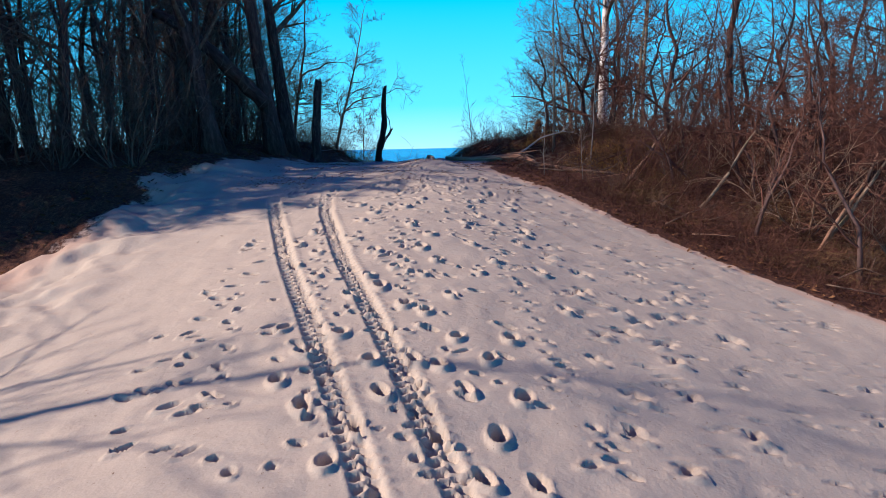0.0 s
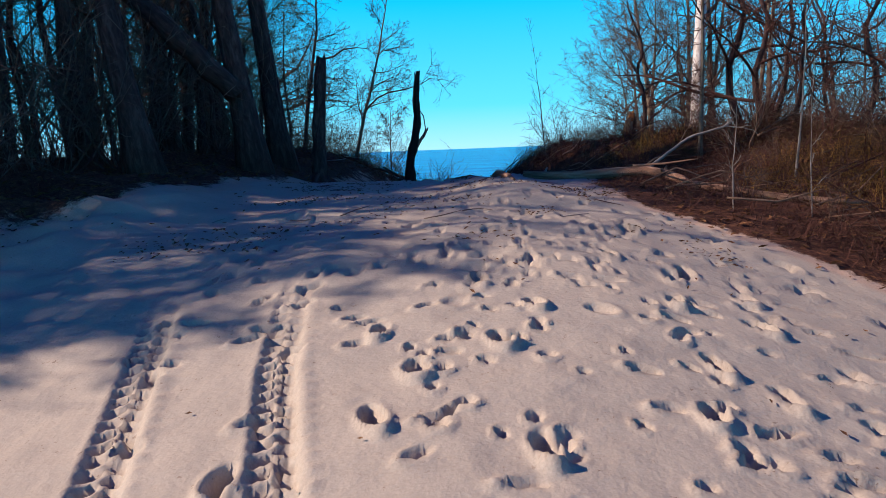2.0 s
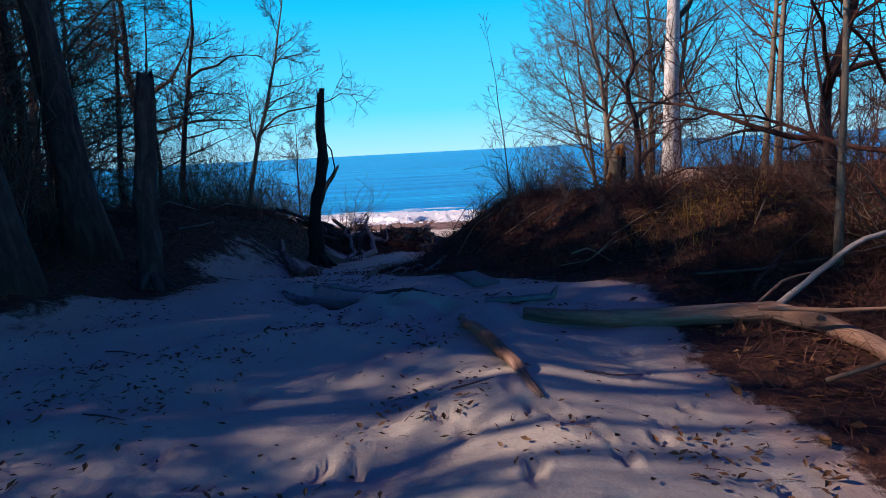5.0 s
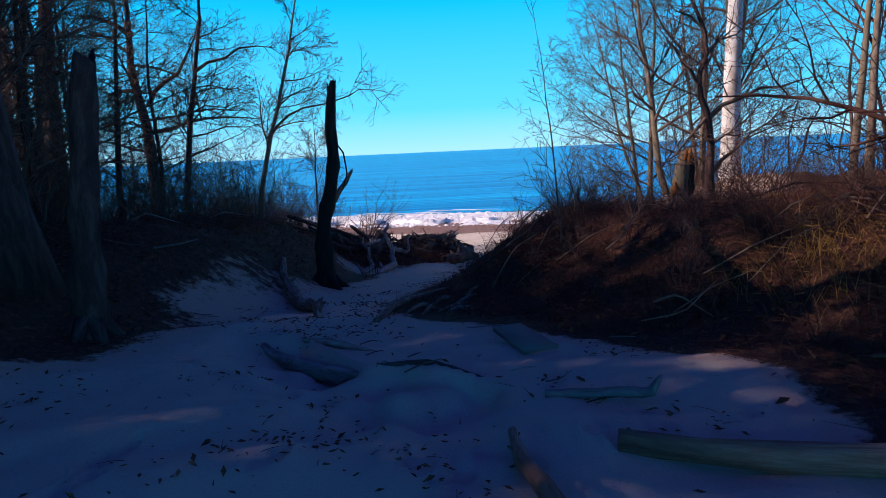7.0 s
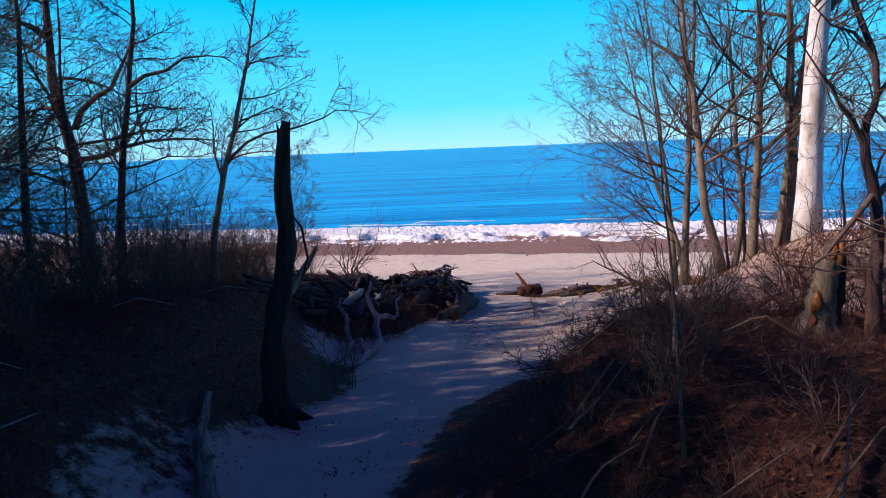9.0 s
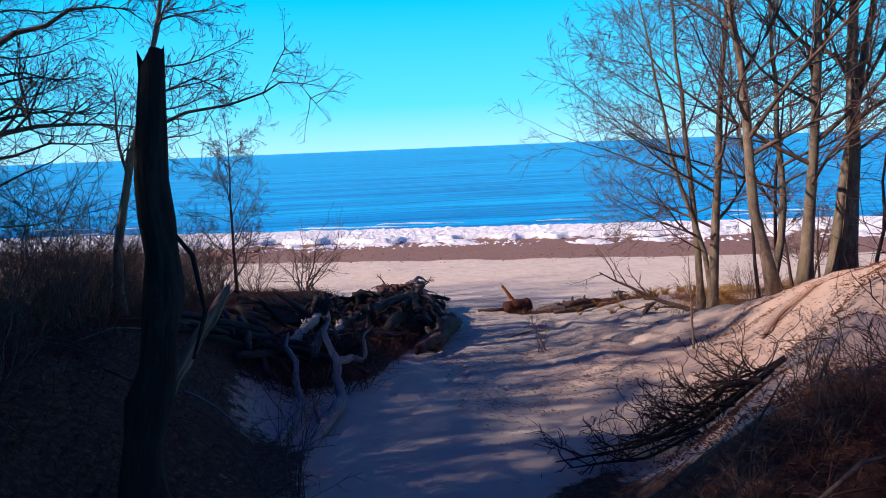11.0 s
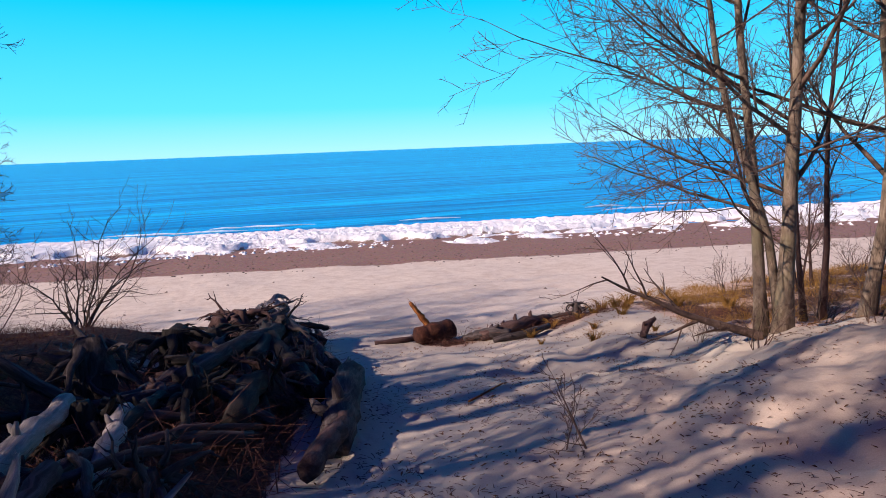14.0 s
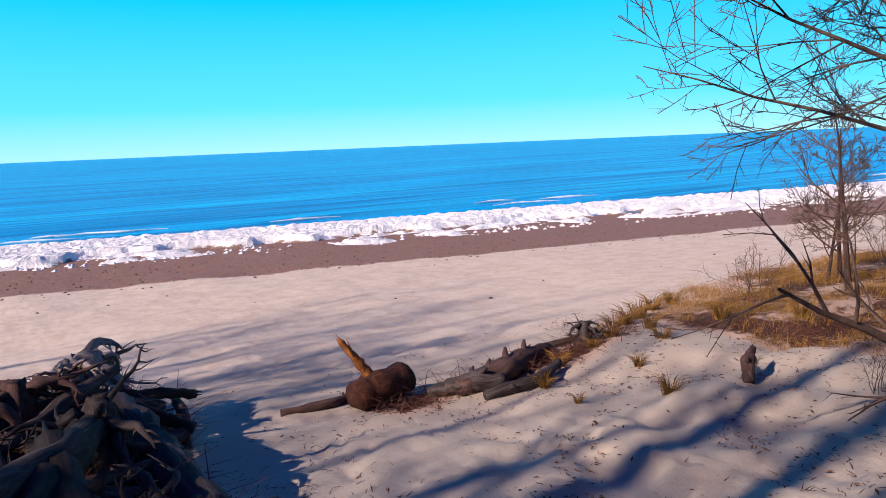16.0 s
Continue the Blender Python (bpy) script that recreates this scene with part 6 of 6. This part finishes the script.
# ---- heap of driftwood ----
def root_mass(place, seed, size, label, mat, n=14, up=.5, name="uprooted_stump"):
    rng = random.Random(seed)
    ob = thing(name, place, label, "stump")
    acc = Acc()
    flute = [rng.uniform(.62, 1.15) for _ in range(18)]
    rings = 9
    for i in range(rings):
        t = i / (rings - 1)
        r = size * (.40 + .10 * math.sin(3.0 * t + seed)) * (1 - .55 * t * t)
        tw = .5 * t
        for j in range(18):
            a = 6.2832 * j / 18 + tw
            q = r * flute[j] * rng.uniform(.88, 1.12)
            acc.v.append((math.cos(a) * q, math.sin(a) * q, -.3 + t * (size * .95 + .3) + rng.uniform(-.05, .05) * size))
            acc.g.append((math.cos(a) * q, math.sin(a) * q, t * size))
    for i in range(rings - 1):
        for j in range(18):
            u, v = i * 18 + j, i * 18 + (j + 1) % 18
            acc.f.append((u, v, v + 18, u + 18))
    acc.f.append(tuple((rings - 1) * 18 + j for j in range(18)))
    part("core", acc, mat, ob)
    for k in range(int(n * 1.5)):
        a = rng.uniform(0, 6.28)
        d = Vector((math.cos(a), math.sin(a), rng.uniform(-.5, up + .25)))
        d.normalize()
        q = Vector((0, 0, size * rng.uniform(.3, .9))) + Vector((d.x, d.y, 0)) * size * .25
        pts = [q]
        for j in range(6):
            d = (d + perp(d, rng) * .42 + Vector((0, 0, -.16))).normalized()
            q = q + d * size * rng.uniform(.10, .2)
            pts.append(q)
        r = size * rng.uniform(.03, .095)
        acc = Acc()
        acc.tube(pts, [r * w for w in (1.1, 1, .85, .7, .52, .34, .12)], 7, rough=.28, rng=rng)
        for j in (2, 3, 4, 5):
            e2 = (perp(d, rng) + d * .5).normalized()
            acc.tube([pts[j], pts[j] + e2 * size * .1, pts[j] + (e2 + d * .6) * size * .2], [r * .38, r * .25, r * .05], 4)
        part("root", acc, mat, ob)
    return ob


root_mass((1.0, 58.2, top_at(1.0, 58.2) + .1), 201, 1.0, "upturned stump with splayed roots on the driftwood heap", DRIFT, 24, .25)
root_mass((.9, 55.2, top_at(.9, 55.2) + .1), 202, .9, "tangled dark root mass in the driftwood heap", DRIFT_DARK, 16, .5)
root_mass((1.1, 52.6, top_at(1.1, 52.6) + .05), 203, .85, "tangled dark root mass in the driftwood heap", DRIFT_DARK, 14, .5)
root_mass((-1.4, 46.3, top_at(-1.4, 46.3) + .05), 204, .6, "weathered dark root mass in the driftwood heap", DRIFT_DARK, 14, .6)
root_mass((.1, 57.0, top_at(.1, 57.0) + .1), 207, .9, "dark upturned root mass in the driftwood heap", BARK_DARK, 16, .7)
root_mass((-.6, 54.0, top_at(-.6, 54.0) + .1), 208, .8, "dark root mass in the driftwood heap", BARK_BLACK, 16, .8)
root_mass((.2, 51.0, top_at(.2, 51.0) + .1), 209, .75, "dark root mass in the driftwood heap", BARK_DARK, 16, .8)
root_mass((-1.0, 49.6, top_at(-1.0, 49.6) + .1), 210, .7, "dark root mass in the driftwood heap", BARK_BLACK, 14, .8)
root_mass((-1.3, 55.0, top_at(-1.3, 55.0)), 231, 1.15, "broad dark root ball in the driftwood heap", BARK_BLACK, 12, .3)
root_mass((-2.6, 52.4, top_at(-2.6, 52.4)), 232, 1.1, "broad dark root ball in the driftwood heap", DRIFT_DARK, 12, .3)
root_mass((-.4, 56.6, top_at(-.4, 56.6)), 233, 1.1, "broad dark root ball in the driftwood heap", BARK_DARK, 12, .3)
root_mass((-2.3, 49.2, top_at(-2.3, 49.2)), 234, .9, "broad dark root ball in the driftwood heap", BARK_BLACK, 12, .4)
root_mass((-3.4, 45.2, top_at(-3.4, 45.2)), 205, .5, "weathered dark root mass in the driftwood heap", DRIFT_DARK, 12, .7)
ob = thing("forked_root", on(-1.75, 41.6), "bleached forked root reaching up from the heap", "driftwood")
b = ob.location
for pts, rad in (((on(-2.15, 39.9, .0), on(-1.95, 40.9, .12), on(-1.76, 41.8, .16), (-1.70, 42.5, 1.68), (-1.8, 43.1, 1.85), (-1.79, 43.57, 2.12), (-1.98, 43.75, 2.45), (-2.05, 43.85, 2.7), (-1.92, 44.1, 2.85), (-1.95, 44.5, 2.95)), (.07, .10, .12, .11, .10, .09, .065, .055, .05, .02)), (((-1.79, 43.57, 2.12), (-1.6, 44.0, 1.98), (-1.49, 44.4, 1.9), (-1.25, 44.45, 1.8), (-1.2, 44.5, 1.95), (-1.24, 44.7, 2.3), (-1.0, 44.9, 2.45)), (.085, .08, .075, .06, .045, .03, .015))):
    part("fork", log_mesh([Vector(p) - b for p in pts], rad, 211 + len(pts), 9, .25, 1, 22), DRIFT, ob)
ob = thing("forked_root", on(-2.1, 40.6), "bleached bent root leaning out of the heap", "driftwood")
b = ob.location
for pts, rad in (((on(-2.7, 40.5, .02), on(-2.52, 41.3, .12), (-2.42, 42.3, 1.72), (-2.62, 43.2, 1.8), (-2.66, 43.9, 2.05), (-2.95, 44.6, 2.2), (-2.9, 45.0, 2.4)), (.06, .08, .075, .065, .06, .05, .02)), (((-1.95, 41.2, 1.5), (-2.15, 41.8, 1.75), (-2.2, 42.6, 1.75)), (.07, .06, .05))):
    part("leg", log_mesh([Vector(p) - b for p in pts], rad, 221 + len(pts), 9, .25, 1, 20), DRIFT, ob)
rp = random.Random(31)
for k, (p, q, r) in enumerate((((-3.05, 46.26, 1.75), (-2.54, 49.6, 1.62), .14), ((-1.99, 46.8, 1.6), (-1.86, 49.4, 1.45), .13), ((-1.96, 48.6, .95), (-1.28, 50.6, 1.05), .13))):
    m = ((p[0] + q[0]) / 2 + .06, (p[1] + q[1]) / 2, (p[2] + q[2]) / 2 + .08)
    fallen("driftwood_log", (p, m, q), (r * .8, r, r * .9), DRIFT, "bleached bluish-grey driftwood log on the heap", 290 + k, 2, 10, 14, .25, group="driftwood heap")
logs = [ ((.75, 48.9), (1.7, 52.2), .30, .25), ((.2, 47.6), (1.2, 49.8), .16, .4), ((.9, 50.8), (.4, 54.0), .2, .7), ((1.6, 53.2), (1.2, 56.6), .24, .4), ((0, 52), (1.0, 56), .18, .95), ((-1.2, 51), (.6, 54), .16, .85), ((.2, 56.8), (1.4, 59.6), .17, .5), ((-2.6, 50.5), (-.5, 53.5), .15, .55), ((-3.9, 44.0), (-2.9, 45.8), .1, .35), ((-.5, 49), (.3, 51.8), .2, .75), ((1.5, 51.2), (2.2, 53.6), .15, .15)]
for k in range(30):
    cx, cy, a, L = rp.uniform(-4.6, -1.4), rp.uniform(43.5, 52), rp.uniform(0, 3.1), rp.uniform(.5, 1.4)
    logs.append(((cx - math.cos(a) * L, cy - math.sin(a) * L), (cx + math.cos(a) * L, cy + math.sin(a) * L), rp.uniform(.03, .1), rp.uniform(.15, .9)))
for k in range(54):
    t = rp.random()
    cx, cy = -2.8 + 4.2 * t + rp.uniform(-1, .9), 45 + 13 * t
    a = rp.uniform(.2, 2.9)
    L = rp.uniform(.4, 1.2)
    logs.append(((cx - math.cos(a) * L, cy - math.sin(a) * L), (cx + math.cos(a) * L, cy + math.sin(a) * L), rp.uniform(.05, .13), rp.uniform(.15, .8)))
for k, (p, q, r, dz) in enumerate(logs):
    m = ((p[0] + q[0]) / 2 + rp.uniform(-.1, .1), (p[1] + q[1]) / 2)
    fallen("driftwood_log", (on(*p, dz * .45 + r * .4), on(*m, dz * .55 + r * .7), on(*q, dz * rp.uniform(.3, 1.0) + r * .5)), (r * .85, r, r * .8), (DRIFT_DARK, BARK_DARK, BARK_BLACK, DRIFT_DARK, BARK_BLACK, DRIFT_DARK, BARK_DARK)[k % 7], "dark weathered driftwood log in the heap", 300 + k, rp.choice((0, 1, 2)), 9, 12, .3, group="driftwood heap")
strewn("sand_twigs", 5500, (.5, 11, 36.5, 57), lambda x, y: np.clip(1.6 * vnoise(x, y, 1.1, 71) + .35, .06, 1) * np.clip((58 - y) / 12, .15, 1), .11, BRUSH, "small broken twigs scattered on the sand", "twigs", 86, arch=1.0, lift=.02, rise=.14, width=.007)
strewn("wrack_twigs", 900, (4.8, 10.5, 56, 58), lambda x, y: np.exp(-((y - 56.9) / .4) ** 2), .5, BRUSH, "dark twigs and wrack along the dune foot", "twigs", 87, arch=1.0, lift=.05, width=.01)
strewn("heap_twigs", 5200, (-5.2, 2.2, 43.5, 59), lambda x, y: np.clip(1.3 - np.abs(x - np.interp(y, [43, 47, 52, 57, 59], [-2.9, -2.0, -0.6, 0.6, 0.9])) / 1.4, 0, 1), .9, BRUSH, "broken twigs strewn through the driftwood heap", "twigs", 97, arch=.8, width=.012)

# ---- things at the beach's edge ----
ob = thing("cut_log", on(5.22, 57.15), "short red-brown log end with a broken branch", "log")
acc = log_mesh([(-.55, -.1, .22), (-.1, .05, .25), (.5, .25, .25)], [.25, .28, .27], 401, 14, .12, 1, 8, False)
part("log", acc, REDWOOD, ob)
acc = log_mesh([(-.15, .1, .4), (-.32, .16, .68), (-.62, .26, 1.12)], [.09, .085, .05], 402, 8, .4, 1)
stub = part("broken_branch", acc, ROTTEN, ob, "splintered orange branch stub")
for d in ((-.3, .1, .5), (-.1, .1, .38), (-.2, -.1, .3)):
    acc = Acc()
    acc.spike(Vector((-.4, .18, .78)), Vector((-.4, .18, .78)) + Vector(d), .035, 4)
    part("splinter", acc, ROTTEN, stub)
fallen("beach_log", (on(6.3, 56.5, .12), on(7.2, 56.5, .2), on(8.0, 56.9, .2), on(8.8, 57.2, .12)), (.13, .2, .17, .1), BARK_DARK, "stout dark weathered log at the dune foot", 403, 4, 12, 16, .35)
fallen("beach_log", (on(6.4, 55.9, .08), on(7.4, 55.7, .14), on(8.2, 56.2, .12)), (.09, .12, .07), DRIFT_DARK, "grey driftwood log at the dune foot", 404, 2)
fallen("beach_log", (on(3.6, 57.6, .05), on(4.4, 57.4, .08), on(5.2, 57.8, .06)), (.06, .08, .05), BARK_DARK, "thin dark driftwood stick on the sand", 405, 1)
fallen("beach_log", (on(6.9, 57.3, .05), on(8.2, 57.5, .1), on(9.7, 57.2, .08)), (.06, .09, .05), DRIFT_DARK, "thin dark driftwood log at the dune foot", 409, 2)
fallen("beach_log", (on(6.0, 57.0, .06), on(6.6, 56.5, .16), on(7.0, 56.2, .1)), (.1, .2, .14), DRIFT_DARK, "stout dark driftwood chunk at the dune foot", 410, 2)
root_mass(on(9.6, 57.0), 206, .42, "small weathered stump beside the beach logs", DRIFT_DARK, 8, .2)
fallen("bank_log", (on(-9.5, 60.3, .08), on(-5.5, 60.1, .12), on(-1.8, 59.9, .1)), (.07, .09, .06), BARK_DARK, "long thin dark pole along the bank's edge", 406, 1)
fallen("buried_root", (on(8.95, 53.0, .0), on(9.2, 53.2, .22), on(9.55, 53.35, .36)), (.08, .1, .05), BARK_DARK, "dark bent root sticking out of the sand", 407, 1)
fallen("beach_stick", (on(3.4, 50.4, .03), on(4.3, 50.9, .05)), (.02, .015), ROTTEN, "thin reddish stick lying on the sand", 408, 0, 6)


def stones(name, count, box, weight, seed, size, label, mat=None, category="stones"):
    r = np.random.default_rng(seed)
    x, y = r.uniform(box[0], box[1], count * 6), r.uniform(box[2], box[3], count * 6)
    k = r.random(count * 6) < weight(x, y)
    x, y = x[k][:count], y[k][:count]
    acc = Acc()
    rr = random.Random(seed)
    for a, b in zip(x, y):
        s = size * rr.uniform(.4, 1.5)
        z = top_at(a, b)
        n0 = len(acc.v)
        for u, v, w in ((1, 0, 0), (0, 1, 0), (-1, 0, 0), (0, -1, 0), (.1, 0, .7), (0, 0, -.5)):
            acc.v.append((a + u * s * rr.uniform(.7, 1.3), b + v * s * rr.uniform(.7, 1.3), z + w * s))
        for i in range(4):
            acc.f += [(n0 + i, n0 + (i + 1) % 4, n0 + 4), (n0 + (i + 1) % 4, n0 + i, n0 + 5)]
    return tagged(new(name, acc.mesh(name, mat or STONE, False)), label, category, kind="stuff")


stones("strand_stones", 1700, (-45, 60, 62, 100), lambda x, y: np.where((y + .25 * (x - 2) > 77) & (y + .25 * (x - 2) < 91), .8, .03), 98, .065, "dark stones and wrack scattered over the strand")
stones("ice_rubble", 1500, (-40, 75, 62, 102), lambda x, y: np.clip(1.1 - np.abs(y + .25 * (x - 2) - 88.6 - 1.5 * vnoise(x, y * 0, 7, 54)) / 2.2, 0, 1) * np.clip(.5 + 1.2 * vnoise(x, y, 2.2, 57), .04, 1), 99, .17, "broken chunks of white ice on the strand", ICE, "ice")
